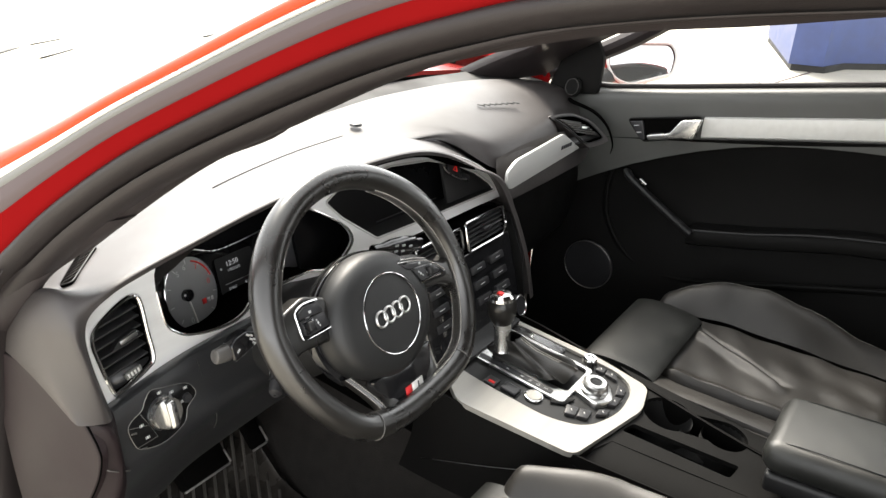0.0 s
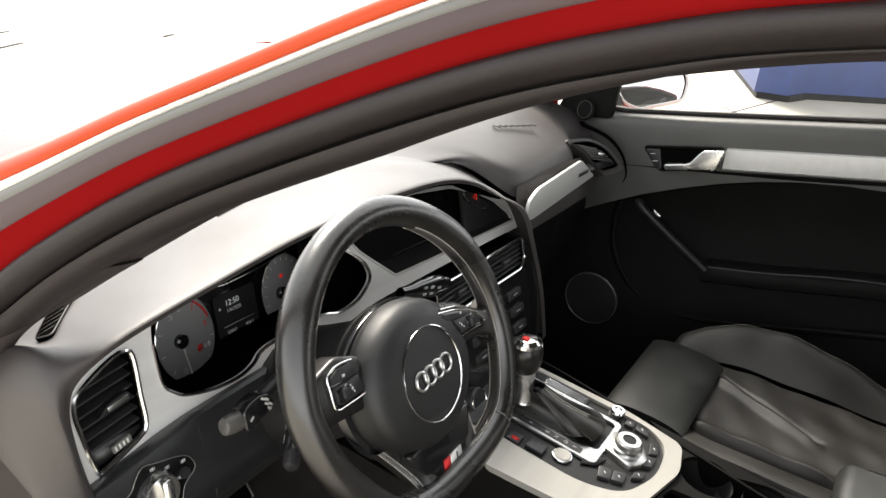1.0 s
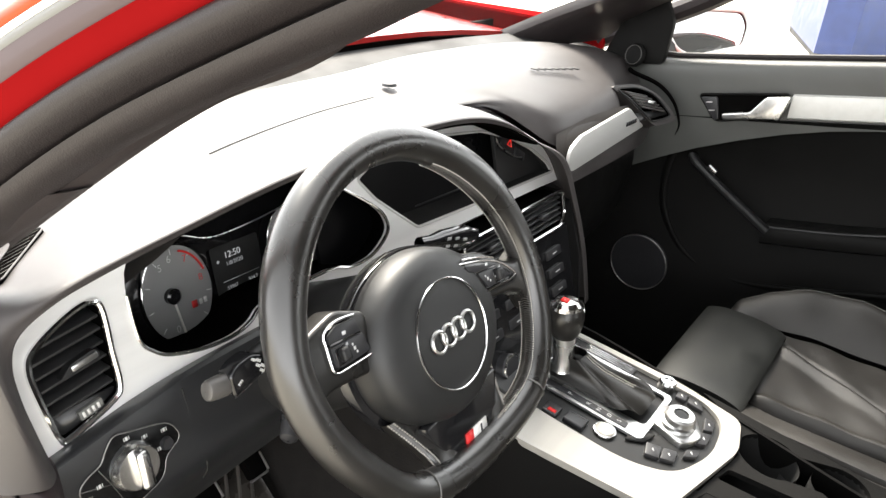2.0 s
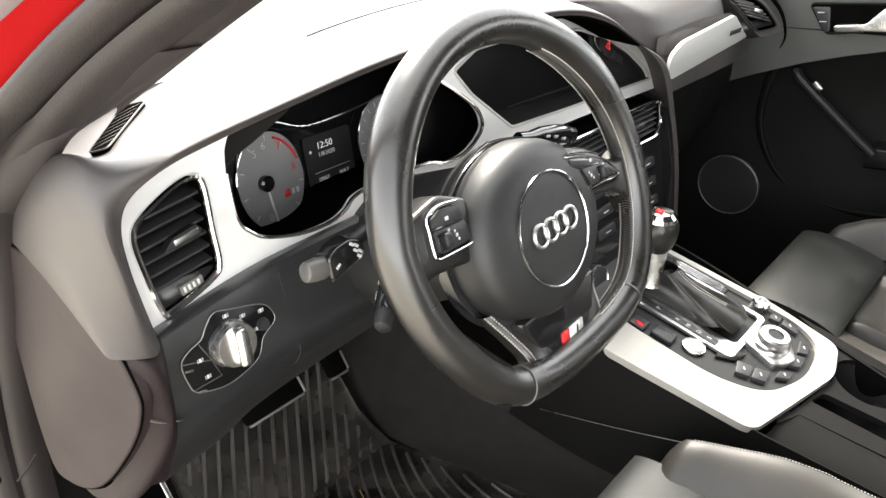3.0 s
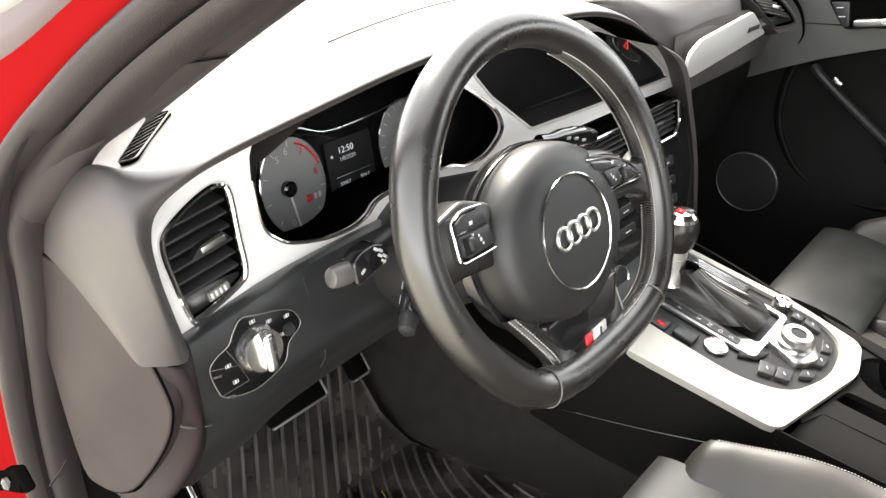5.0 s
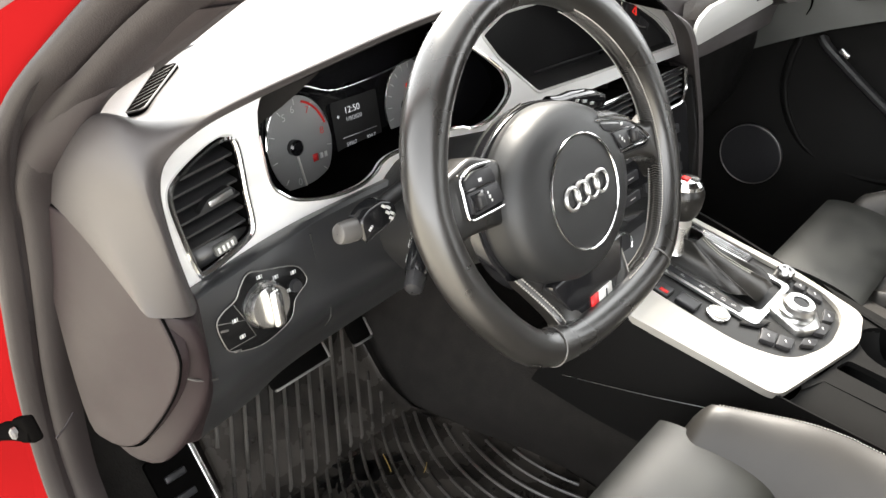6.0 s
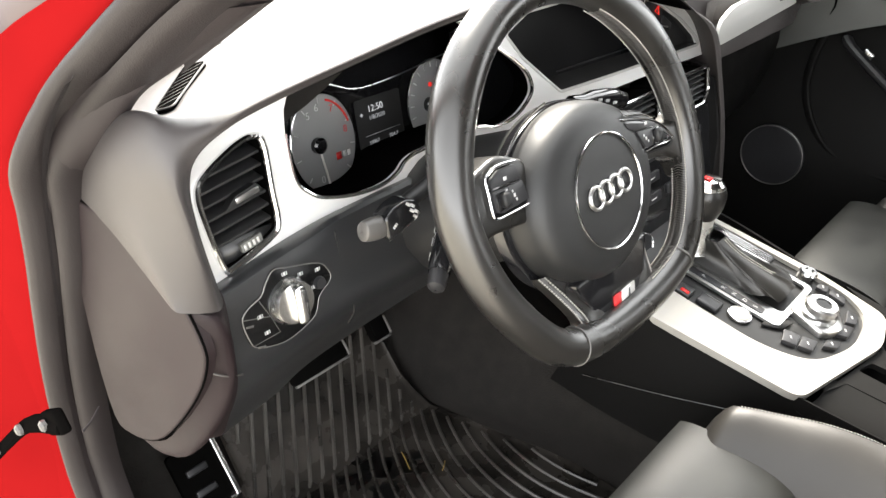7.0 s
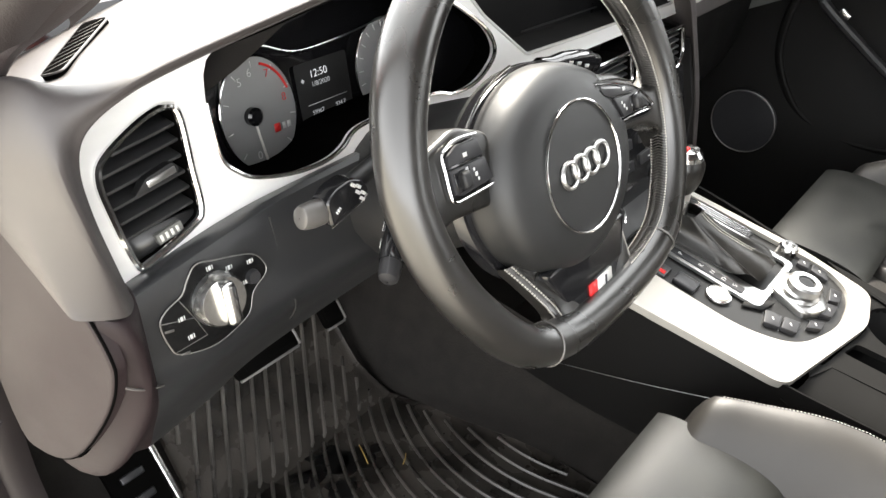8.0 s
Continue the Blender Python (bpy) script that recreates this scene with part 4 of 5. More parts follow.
def steering_wheel():
    w = thing("steering_wheel", "black leather flat-bottomed steering wheel with four-ring emblem", "steering wheel")
    pts = rim_outline()
    n = len(pts)
    nrm = WM.to_3x3() @ Vector((0, 0, 1))
    rim = [WM @ Vector((p[0], p[1], -.012)) for p in pts]
    part("rim", tube(rim, lambda u: .0165 + .0018 * math.exp(-((u - .40) / .05) ** 2) + .0018 * math.exp(-((u - .10) / .05) ** 2), 18, True, up=nrm), RIMLEATHER, w, "worn black leather rim")
    for a in (37, 136, 233, 313):
        q = Vector((math.cos(radians(a)), math.sin(radians(a)), 0))
        i = min(range(n), key=lambda k: (Vector((*pts[k], 0)).normalized() - q).length)
        p = Vector((*pts[i], -.012))
        tan = (Vector((*pts[(i + 1) % n], 0)) - Vector((*pts[i - 1], 0))).normalized()
        mm = WM @ frame_m(p, Vector((tan.y, -tan.x, 0)), (0, 0, 1))
        part("seam", tube([mm @ Vector((*c, 0)) for c in circle(0, 0, .0174, 28)], .0008, 6, True), GREYTIP, w, "stitched seam")
    # double row of thread with a zigzag between, along the inner side of the rim
    arcpts = sorted((p for p in pts if -72 < math.degrees(math.atan2(p[1], p[0])) < 72), key=lambda p: math.atan2(p[1], p[0]))
    mid = spline([(*p, 0) for p in arcpts], 150)
    rows = []
    for al in (22, -4, -34):
        row = []
        for k, p in enumerate(mid):
            tan = (mid[min(k + 1, 149)] - mid[max(k - 1, 0)]).normalized()
            inward = Vector((-tan.y, tan.x, 0))
            row.append(Vector((p.x, p.y, -.012)) + (inward * math.cos(radians(al)) + Vector((0, 0, math.sin(radians(al))))) * (.0174 + .0018 * math.exp(-((k / 149 - .88) / .16) ** 2)))
        rows.append(row)
    for run in (rows[0], rows[2]):
        bm = bmesh.new()
        for k in range(149):
            tube([WM @ run[k], WM @ run[k].lerp(run[k + 1], .62)], .0007, 4, bm=bm)
        part("stitching", bm, STITCH, w, "pale grey stitching")
    bm = bmesh.new()
    for k in range(1, 148):
        tube([WM @ rows[0][k], WM @ rows[1][k + 1]], .00045, 4, bm=bm)
        tube([WM @ rows[1][k + 1], WM @ rows[2][k]], .00045, 4, bm=bm)
    part("cross_stitching", bm, GREYTIP, w, "dark grey cross stitching")
    # airbag cover: a round dome with soft shoulders
    rows = []
    for k, h in ((1.0, -.060), (1.0, -.034), (.985, -.022), (.94, -.012), (.86, -.006), (.72, -.002), (.5, .0), (.25, .001), (.02, .001)):
        rows.append([WM @ Vector((.096 * k * math.cos(t), (.081 if math.sin(t) > 0 else .085) * k * math.sin(t), h)) for t in np.linspace(0, 2 * math.pi, 65)[:-1]])
    part("airbag_cover", loft(rows, closed_v=True), COVERPLASTIC, w, "matt black airbag cover")
    part("cover_recess", slab([(.104 * math.cos(t), (.083 if math.sin(t) > 0 else .093) * math.sin(t)) for t in np.linspace(0, 2 * math.pi, 65)[:-1]], .012, WM, .003, lift=-.052), GLOSSBLACK, w, "gloss black ring round the cover")
    arc = [WM @ Vector((.107 * math.cos(radians(a)), .087 * math.sin(radians(a)), -.038)) for a in range(96, 172, 4)]
    part("accent_line", tube(arc, .0010, 6), CHROME, w, "thin chrome accent")
    part("ring", ring_on(circle(0.001, -.002, .052, 64), .0012, WM, .0008), CHROME, w, "thin chrome ring")
    for k in range(4):
        part("emblem_ring", ring_on(circle(-.0235 + .0157 * k, 0, .0100, 28), .0020, WM, .0030, flat=.8), SATIN, w, "chrome emblem ring")
    pods = {-1: [(-.097, .0617), (-.117, .0634), (-.131, .0592), (-.1325, .047), (-.133, .027), (-.124, .0235), (-.0836, .0215), (-.0868, .0309), (-.0915, .0565)], 1: [(.053, .050), (.090, .037), (.128, .015), (.147, -.001), (.138, -.006), (.088, .001), (.050, .034)]}
    for sd in (-1, 1):
        fore = 0 if sd < 0 else .014
        side = rounded([(-.075, .056), (-.108, .071), (-.142, .064), (-.166, .050), (-.168, .004), (-.135, .012), (-.085, .004)] if sd < 0 else [(.050, .058), (.088, .048), (.106, .036), (.124, .024), (.140, .016), (.156, .022), (.170, .024), (.172, .0), (.166, -.046), (.152, -.044), (.143, -.022), (.122, -.009), (.085, -.003), (.050, .026)], .008)
        part("spoke", slab(side, .024, WM, .007, 3, lift=-.044 + fore * .85), LEATHER if sd < 0 else RIMLEATHER, w)
        pod = rounded([(x - .95 * fore, y + .37 * fore) for x, y in pods[sd]], .006)
        cx, cy = sum(p[0] for p in pod) / len(pod), sum(p[1] for p in pod) / len(pod)
        pod_part = part("switch_base", slab([((p[0] - cx) * 1.10 + cx, (p[1] - cy) * 1.10 + cy) for p in pod], .016, WM, .004, lift=-.036 + fore), LOWER, w)
        part("switch_panel", slab([((p[0] - cx) * .94 + cx, (p[1] - cy) * .94 + cy) for p in pod], .010, WM, .0015, lift=-.028 + fore), GLOSSBLACK, pod_part)
        if sd < 0:
            edges = [[(-.093, .0605), (-.106, .0630), (-.118, .0636), (-.131, .0592), (-.1325, .047), (-.1335, .029), (-.130, .0245), (-.122, .0232), (-.0836, .0220), (-.0850, .0290)]]
            keys = [[(-.0945, .0580), (-.116, .0605), (-.1275, .0565), (-.1290, .0492), (-.0915, .0452)], [(-.1292, .0468), (-.0908, .0430), (-.0880, .0260), (-.122, .0262), (-.1300, .0300)]]
            marks = [(-.1109, .0518, .004, .003), (-.1059, .0391, .0016, .0022), (-.1047, .0353, .0024, .0030), (-.1033, .0315, .0016, .0022)]
            drum = (-.1185, .0365)
        else:
            edges = [[(.056, .045), (.090, .036), (.114, .0262), (.130, .0150), (.1405, .0040), (.1400, .0010), (.130, .0004), (.112, .0028), (.087, .0046)], [(.062, .0475), (.092, .0395), (.112, .0310)]]
            keys = [[(.062, .0405), (.112, .0255), (.1155, .0230), (.0785, .0285), (.066, .0330)], [(.0790, .0265), (.1165, .0208), (.132, .0050), (.090, .0070)]]
            marks = [(.096, .0300, .004, .003), (.089, .0200, .0016, .0022), (.0919, .0165, .0024, .0030), (.095, .0130, .0016, .0022)]
            drum = (.111, .0138)
        slide = (-.95 * fore, .37 * fore)
        edges, keys = ([[(x + slide[0], y + slide[1]) for x, y in e] for e in group] for group in (edges, keys))
        marks = [(x + slide[0], y + slide[1], a, b) for x, y, a, b in marks]
        drum = (drum[0] + slide[0], drum[1] + slide[1])
        for e in edges:
            part("switch_edge", tube([WM @ Vector((p.x, p.y, -.0168 + fore)) for p in spline([(*q, 0) for q in e], 30)], .0011, 8), CHROME, pod_part, "chrome switch edging")
        for e in keys:
            part("switch_key", slab(rounded(e, .002), .003, WM, .0008, lift=-.0185 + fore), BUTTONS, pod_part)
        part("roller_well", rbox((.017, .015, .001), WM @ Matrix.Translation((*drum, -.0153 + fore)), .0004, 1), GLOSSBLACK, pod_part)
        part("roller", rbox((.0095, .0125, .008), WM @ Matrix.Translation((*drum, -.0135 + fore)), .003), LOWER, pod_part)
        for x, y, wd, ht in marks:
            part("symbol", rbox((wd, ht, .0004), WM @ pose(x, y, -.0152 + fore, 0, 0, -5), 0), WHITE_MARK, pod_part)
        secs = [(.0625, -.052, .0225, -.028), (.054, -.070, .0220, -.022), (.0485, -.088, .0195, -.016), (.0455, -.100, .0185, -.012), (.044, -.110, .0205, -.010), (.046, -.121, .040, -.009), (.046, -.133, .040, -.012)]
        line = [[spline([(c[k], 0, 0) for c in secs], 22)[q].x for q in range(22)] for k in range(4)]
        part("lower_spoke", loft([[WM @ Vector((sd * (a + hw * math.cos(t)), y, h - .012 + .012 * math.copysign(abs(math.sin(t)) ** .6, math.sin(t)))) for t in np.linspace(0, 2 * math.pi, 21)[:-1]] for a, y, hw, h in zip(*line)], closed_v=True), RIMLEATHER, w, "moulded leather lower spoke")
        for off in (.0015, .0065):
            run = [Vector((sd * (a + hw - off), y, h - .006 + off * .6)) for a, y, hw, h in zip(*line)][:19]
            run = spline(run, 40)
            bm = bmesh.new()
            for k in range(39):
                tube([WM @ run[k], WM @ run[k].lerp(run[k + 1], .6)], .0008, 4, bm=bm)
            part("stitching", bm, STITCH, w, "pale grey stitching")
    part("spoke_insert", slab(rounded([(-.062, -.068), (.062, -.068), (.036, -.122), (-.036, -.122)], .006), .012, WM, .002, lift=-.024), GLOSSBLACK, w, "gloss black lower insert")
    part("badge_red", slab([(-.016, -.114), (-.004, -.114), (-.001, -.102), (-.013, -.102)], .002, WM, lift=-.0125), REDPRINT, w, "red half of the badge")
    part("badge_silver", slab([(-.0035, -.114), (.020, -.114), (.023, -.102), (-.0005, -.102)], .002, WM, lift=-.0125), SILVERPRINT, w, "silver half of the badge")
    part("badge_strokes", slab([(.009, -.112), (.011, -.112), (.013, -.104), (.011, -.104)], .001, WM, lift=-.0107), BUTTONS, w)
    part("column_shroud", loft([[WM @ Vector((x * k, y * k2 + dy, h)) for x, y in circle(0, 0, 1, 28)] for k, k2, dy, h in ((.070, .055, .0, -.055), (.078, .062, 0, -.10), (.085, .068, -.01, -.17), (.085, .068, -.01, -.24))], closed_v=True), LOWER, w, "black column shroud")


steering_wheel()


def stalk(name, label, a, b, tip, fat=1.0):
    s = thing(name, label, "stalk", "column stalks")
    a, b = Vector(a), Vector(b)
    m = frame_m(a, b - a, (0, 0, 1))
    L = (b - a).length
    girth = fat
    prof = [(0, .009, .008), (L * .2, .010, .008), (L * .4, .016, .010), (L * .7, .019, .011), (L * .95, .018, .011), (L, .016, .010)]
    part("lever", loft([[m @ Vector((x, girth * r * math.cos(t), girth * h * math.sin(t))) for t in np.linspace(0, 2 * math.pi, 17)[:-1]] for x, r, h in prof], closed_v=True), GLOSSBLACK, s)
    part("tip", loft([[m @ Vector((x, girth * r * math.cos(t), girth * h * math.sin(t))) for t in np.linspace(0, 2 * math.pi, 17)[:-1]] for x, r, h in ((L * .99, .0150, .0095), (L * 1.10, .0140, .009), (L * 1.17, .0125, .008), (L * 1.20, .008, .005), (L * 1.205, .001, .001))], closed_v=True), tip, s, "grey end cap")
    for k, (sx, sy) in enumerate(((.45, .006), (.45, -.005), (.62, .005), (.62, -.006), (.80, .002))):
        bars("symbol", m @ Matrix.Translation((L * sx, sy * girth, .0112 * girth)), (.0016, .0030, .0012), .0034, .0010, WHITE_MARK, s)



def indicator_stalk():
    """A flat-faced lever whose face leans back, with a barrel-shaped cap at its end."""
    s = thing("indicator_stalk", "black indicator stalk with grey tip and white symbols", "stalk", "column stalks")
    m = frame_m((0, .105, .78), (1, 0, 0), (0, .2, 1))
    face = rounded([(-.5412, .0102), (-.530, .0172), (-.515, .0195), (-.503, .0145), (-.4980, .0045), (-.508, -.0030), (-.5390, -.0108)], .004, 4)
    lever = part("lever", slab(face, .017, m, .0035, 3, lift=-.015), GLOSSBLACK, s)
    part("lever_edge", tube([m @ Vector((x, y, .0)) for x, y in ((-.5385, -.0108), (-.522, -.0072), (-.508, -.0032), (-.500, .0015))], .0006, 6), SATIN, lever, "thin pale lower edge")
    e = frame_m((-.5400, .113, .7797), (-1, 0, .16), (0, 0, 1))
    part("tip", loft([[e @ Vector((x, r * math.cos(t), .85 * r * math.sin(t))) for t in np.linspace(0, 2 * math.pi, 25)[:-1]] for x, r in ((-.002, .0098), (.0, .0103), (.008, .0106), (.017, .0096), (.0195, .0086), (.0205, .0065), (.0206, .0005))], closed_v=True), GREYTIP, s, "grey end cap")
    part("neck", tube([(-.512, .116, .787), (-.47, .122, .792), (-.44, .13, .80)], .0075, 14), LOWER, s)
    for x, z, a in ((-.5147, .0148, -40), (-.5108, .0076, -40), (-.5075, .0012, -40), (-.5097, .0119, -40), (-.5059, .0053, -40), (-.5317, .0010, 35)):
        bars("symbol", m @ pose(x, z, .0022, 0, 0, a), (.0012, .0020, .0009), .0026, .0006, WHITE_MARK, lever)


indicator_stalk()
stalk("wiper_stalk", "black wiper stalk with white symbols", (-.280, .106, .824), (-.182, .106, .799), GLOSSBLACK, .8)
stalk("cruise_stalk", "black cruise control stalk", (-.43, .125, .757), (-.486, .090, .716), BUTTONS)


# ---- light switch ----
def light_switch():
    t = thing("light_switch", "black rotary headlight switch panel with satin knob", "light switch")
    m = frame_m((0, .1535, .715), (1, 0, 0), (0, .24, 1))
    loop = [(-.6262, .0239), (-.6166, .0319), (-.6013, .0283), (-.5709, .0193), (-.5612, .0071), (-.5619, -.0019), (-.576, -.0111), (-.5842, -.0265), (-.6042, -.034), (-.6233, -.0355), (-.6466, -.0281), (-.6526, -.018), (-.6549, .0014), (-.6471, .0095), (-.6332, .0147)]
    loop = [(p.x, p.y) for p in spline([(*p, 0) for p in loop], 60, True)]
    part("panel", slab(loop, .008, m, .0012, lift=-.0075), SWITCHPANEL, t)
    part("panel_rim", ring_on(loop, .0006, m, -.0002), STEEL, t, "thin metal rim")
    k = m @ Matrix.Translation((-.6075, -.0005, 0))
    base = part("knob", revolve([(.0215, 0), (.0205, .007), (.0185, .011), (0, .011)], k, 36), SATIN, t, "satin metal knob")
    part("grip", rbox((.012, .037, .015), k @ Matrix.Translation((.001, 0, .014)), .005), SATIN, base)
    part("pointer", rbox((.0015, .012, .0006), k @ Matrix.Translation((.004, .008, .0217)), 0), BUTTONS, base)
    for x, z in ((-.6387, -.0017), (-.6354, -.0186), (-.6074, .0249), (-.5920, .0179), (-.5806, .0002), (-.5735, .0144)):
        bars("symbol", m @ Matrix.Translation((x, z, .0008)), (.0006, .0022, .0006), .0034, .0009, WHITE_MARK, t)
    for fold in ([(-.6545, .0020), (-.6290, -.0060)], [(-.6290, -.0060), (-.6230, -.0240), (-.6500, -.0245)], [(-.6365, .0120), (-.6290, -.0060)]):
        part("divider", tube([m @ Vector((*q, .0008)) for q in fold], .0004, 5), GREYTIP, t, "fine key joint")
    for q in ((-.6500, -.0060), (-.6430, -.0290)):
        part("key_lamp", rbox((.0075, .0022, .0006), m @ pose(*q, .0008, 0, 0, -14), .0004, 1), GREYTIP, t)
    part("dimmer", revolve([(.0062, 0), (.0052, .004), (0, .004)], m @ Matrix.Translation((-.5745, .0016, .0005)), 20), BUTTONS, t)


light_switch()

# ---- centre console ----
KZ = frame_m((0, 0, .525 + .12 * .08), (1, 0, 0), (0, 1, .12))
console = thing("centre_console", "black centre console with a wide brushed aluminium frame", "centre console")
FRAME = rounded([(-.166, .02), (-.143, -.182), (.040, -.222), (.108, -.206), (.122, -.107), (.114, .10), (-.10, .10)], .018, 6)
HOLE = rounded([(-.096, .012), (-.096, -.110), (-.070, -.170), (.004, -.196), (.082, -.188), (.108, -.150), (.108, -.10), (.104, .09), (-.09, .09)], .030, 6)
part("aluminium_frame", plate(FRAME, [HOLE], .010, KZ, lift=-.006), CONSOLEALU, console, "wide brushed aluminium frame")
part("panel", slab(HOLE, .006, KZ, lift=-.008), CONSOLEPANEL, console, "satin black panel")
body = [[(-.165, .10), (-.165, .02), (-.138, -.18), (-.10, -.45), (-.10, -.85)], [(-.175, .10), (-.175, .0), (-.150, -.19), (-.115, -.45), (-.115, -.85)], [(-.185, .12), (-.185, .0), (-.165, -.19), (-.14, -.45), (-.14, -.85)]]
zs = (.525, .45, .37)
for s in (-1, 1):
    part("side_panel", smooth_skin([[(s * abs(x) * (1 if s < 0 else .87), y, z + (.12 * (y + .08) if i == 0 else 0)) for x, y in c] for i, (c, z) in enumerate(zip(body, zs))], 10, 24, thick=.004), CONSOLEBLACK, console, "black console side")
part("front_cover", slab(round_rect(-.105, .062, .116, .125, .006), .006, KZ, .002, lift=.0035), LOWER, console, "black panel ahead of the shift gate")
cups = [(.075 + .043 * math.cos(radians(a)), -.258 + .043 * math.sin(radians(a))) for a in range(-45, 226, 15)] + [(.092 + .038 * math.cos(radians(a)), -.352 + .038 * math.sin(radians(a))) for a in range(150, 391, 15)]
SLOT = rounded([(-.024, -.214), (.006, -.222), (.034, -.393), (-.004, -.388)], .006)
part("rear_deck", plate([(-.100, -.197), (-.060, -.212), (-.024, -.42), (-.020, -.86), (.13, -.86), (.140, -.14), (.110, -.208), (.040, -.2225)], [cups, SLOT], .008, KZ, lift=-.012), SHADEDBLACK, console, "black rear deck with cup holders")
part("deck_shoulder", smooth_skin([[KZ @ Vector(p) for p in ((-.098, -.197, -.0045), (-.060, -.212, -.0045), (-.024, -.42, -.0045), (-.020, -.86, -.0045))], [KZ @ Vector(p) for p in ((-.115, -.195, -.010), (-.098, -.24, -.011), (-.068, -.43, -.012), (-.065, -.86, -.012))], [KZ @ Vector(p) for p in ((-.143, -.185, -.016), (-.136, -.23, -.022), (-.107, -.44, -.030), (-.104, -.86, -.03))]], 10, 20), SHADEDBLACK, console, "rounded console shoulder")
for c, r in (((.075, -.258), .043), ((.092, -.352), .038)):
    part("cup_holder", revolve([(r, 0), (r * .97, -.06), (0, -.062)], KZ @ Matrix.Translation((*c, -.010)), 28, mouth=True), MATTBLACK, console)
part("cup_waist", slab([(.05, -.34), (.13, -.34), (.12, -.28), (.045, -.28)], .004, KZ, lift=-.05), MATTBLACK, console)
part("coin_slot", slab(SLOT, .004, KZ, lift=-.045), MATTBLACK, console)
part("side_seam", tube(spline([(-.1835, .073, .408), (-.177, -.04, .445), (-.166, -.134, .475), (-.155, -.2, .49)], 14), .00045, 6), SATIN, console, "thin pale seam")

shifter = thing("gear_lever", "leather gear lever with chrome-topped knob and shift gate", "gear lever")
part("gate", plate(round_rect(-.044, -.112, .080, .066, .010), [round_rect(-.012, -.104, .072, .058, .008)], .004, KZ, lift=.0), SATIN, shifter, "satin metal shift gate")
part("gate_strip", slab(round_rect(-.038, -.086, -.026, .06, .003), .001, KZ, lift=.0042), BUTTONS, shifter)
for g, v in (("P", .002), ("R", -.027), ("N", -.043), ("D", -.059), ("S", -.074)):
    lettering("gear_letter", g, .009, KZ @ Matrix.Translation((-.032, v, .0054)) @ pose(0, 0, 0, 0, 0, 0), WHITE_MARK, shifter)
top = Vector((-.005, .035, .60))
rows = []
for u, sx, sy in ((0, .042, .086), (.12, .040, .080), (.3, .030, .055), (.55, .022, .031), (.8, .0185, .021), (1, .0172, .0172)):
    c = (KZ @ Vector((.024, -.011, .004))).lerp(top, u * .72)
    rows.append([(c.x + sx * math.copysign(abs(math.cos(t)) ** .5, math.cos(t)) * (1 + .04 * math.sin(9 * t) * (1 - u)), c.y + sy * math.copysign(abs(math.sin(t)) ** .5, math.sin(t)), c.z + .004 * math.sin(7 * t) * (1 - u)) for t in np.linspace(0, 2 * math.pi, 41)[:-1]])
gaiter = part("gaiter", loft(rows, closed_v=True), LEATHER, shifter, "stitched black leather gaiter")
for s in (-.006, .006):
    skin = BVHTree.FromPolygons([v.co for v in gaiter.data.vertices], [q.vertices[:] for q in gaiter.data.polygons])
    run = []
    for u in np.linspace(.10, .86, 16):
        spot = skin.ray_cast((KZ @ Vector((.036 + s, -.080, .20))).lerp(top + Vector((.010 + s * .4, -.03, .10)), u), Vector((0, .15, -1)))[0]
        if spot:
            run.append(spot + Vector((0, -.0004, .0004)))
    part("stitching", tube(run, .00045, 6), STITCH, shifter, "pale thread in the leather")
km = frame_m(top, (1, 0, 0), (0, 1, -.1))
part("collar", revolve([(.0165, -.046), (.0152, -.042), (.0148, -.02), (.0155, .004), (.0165, .012)], km, 24), SATIN, shifter, "satin metal collar")
part("knob", revolve([(.0150, .006), (.0205, .014), (.0245, .026), (.0260, .038), (.0255, .046), (.0225, .053)], km, 32), LEATHER, shifter, "black leather knob")
part("knob_cap", revolve([(.0225, .050), (.0215, .058), (.016, .064), (0, .066)], km, 32), CHROME, shifter, "chrome knob cap")
part("knob_emblem", slab([(-.010, -.005), (.0, -.005), (.002, .006), (-.008, .006)], .001, km, lift=.0655), REDPRINT, shifter)

ctrl = thing("rotary_controller", "satin rotary controller ringed by small black keys", "control knob")
cm = KZ @ Matrix.Translation((.022, -.138, 0))
part("base", slab(rounded([(-.035, -.02), (-.02, .032), (.028, .034), (.038, -.015), (.0, -.038)], .012), .010, cm, .003, lift=-.002), SATIN, ctrl)
part("knob", revolve([(.024, .006), (.024, .014), (.021, .016), (.021, .024), (.018, .027), (.011, .027), (.011, .023), (0, .023)], cm, 36), SATIN, ctrl, "ribbed satin knob")
part("knob_centre", revolve([(.0105, .023), (.0105, .0255), (0, .0255)], cm, 24), SWITCHPANEL, ctrl)
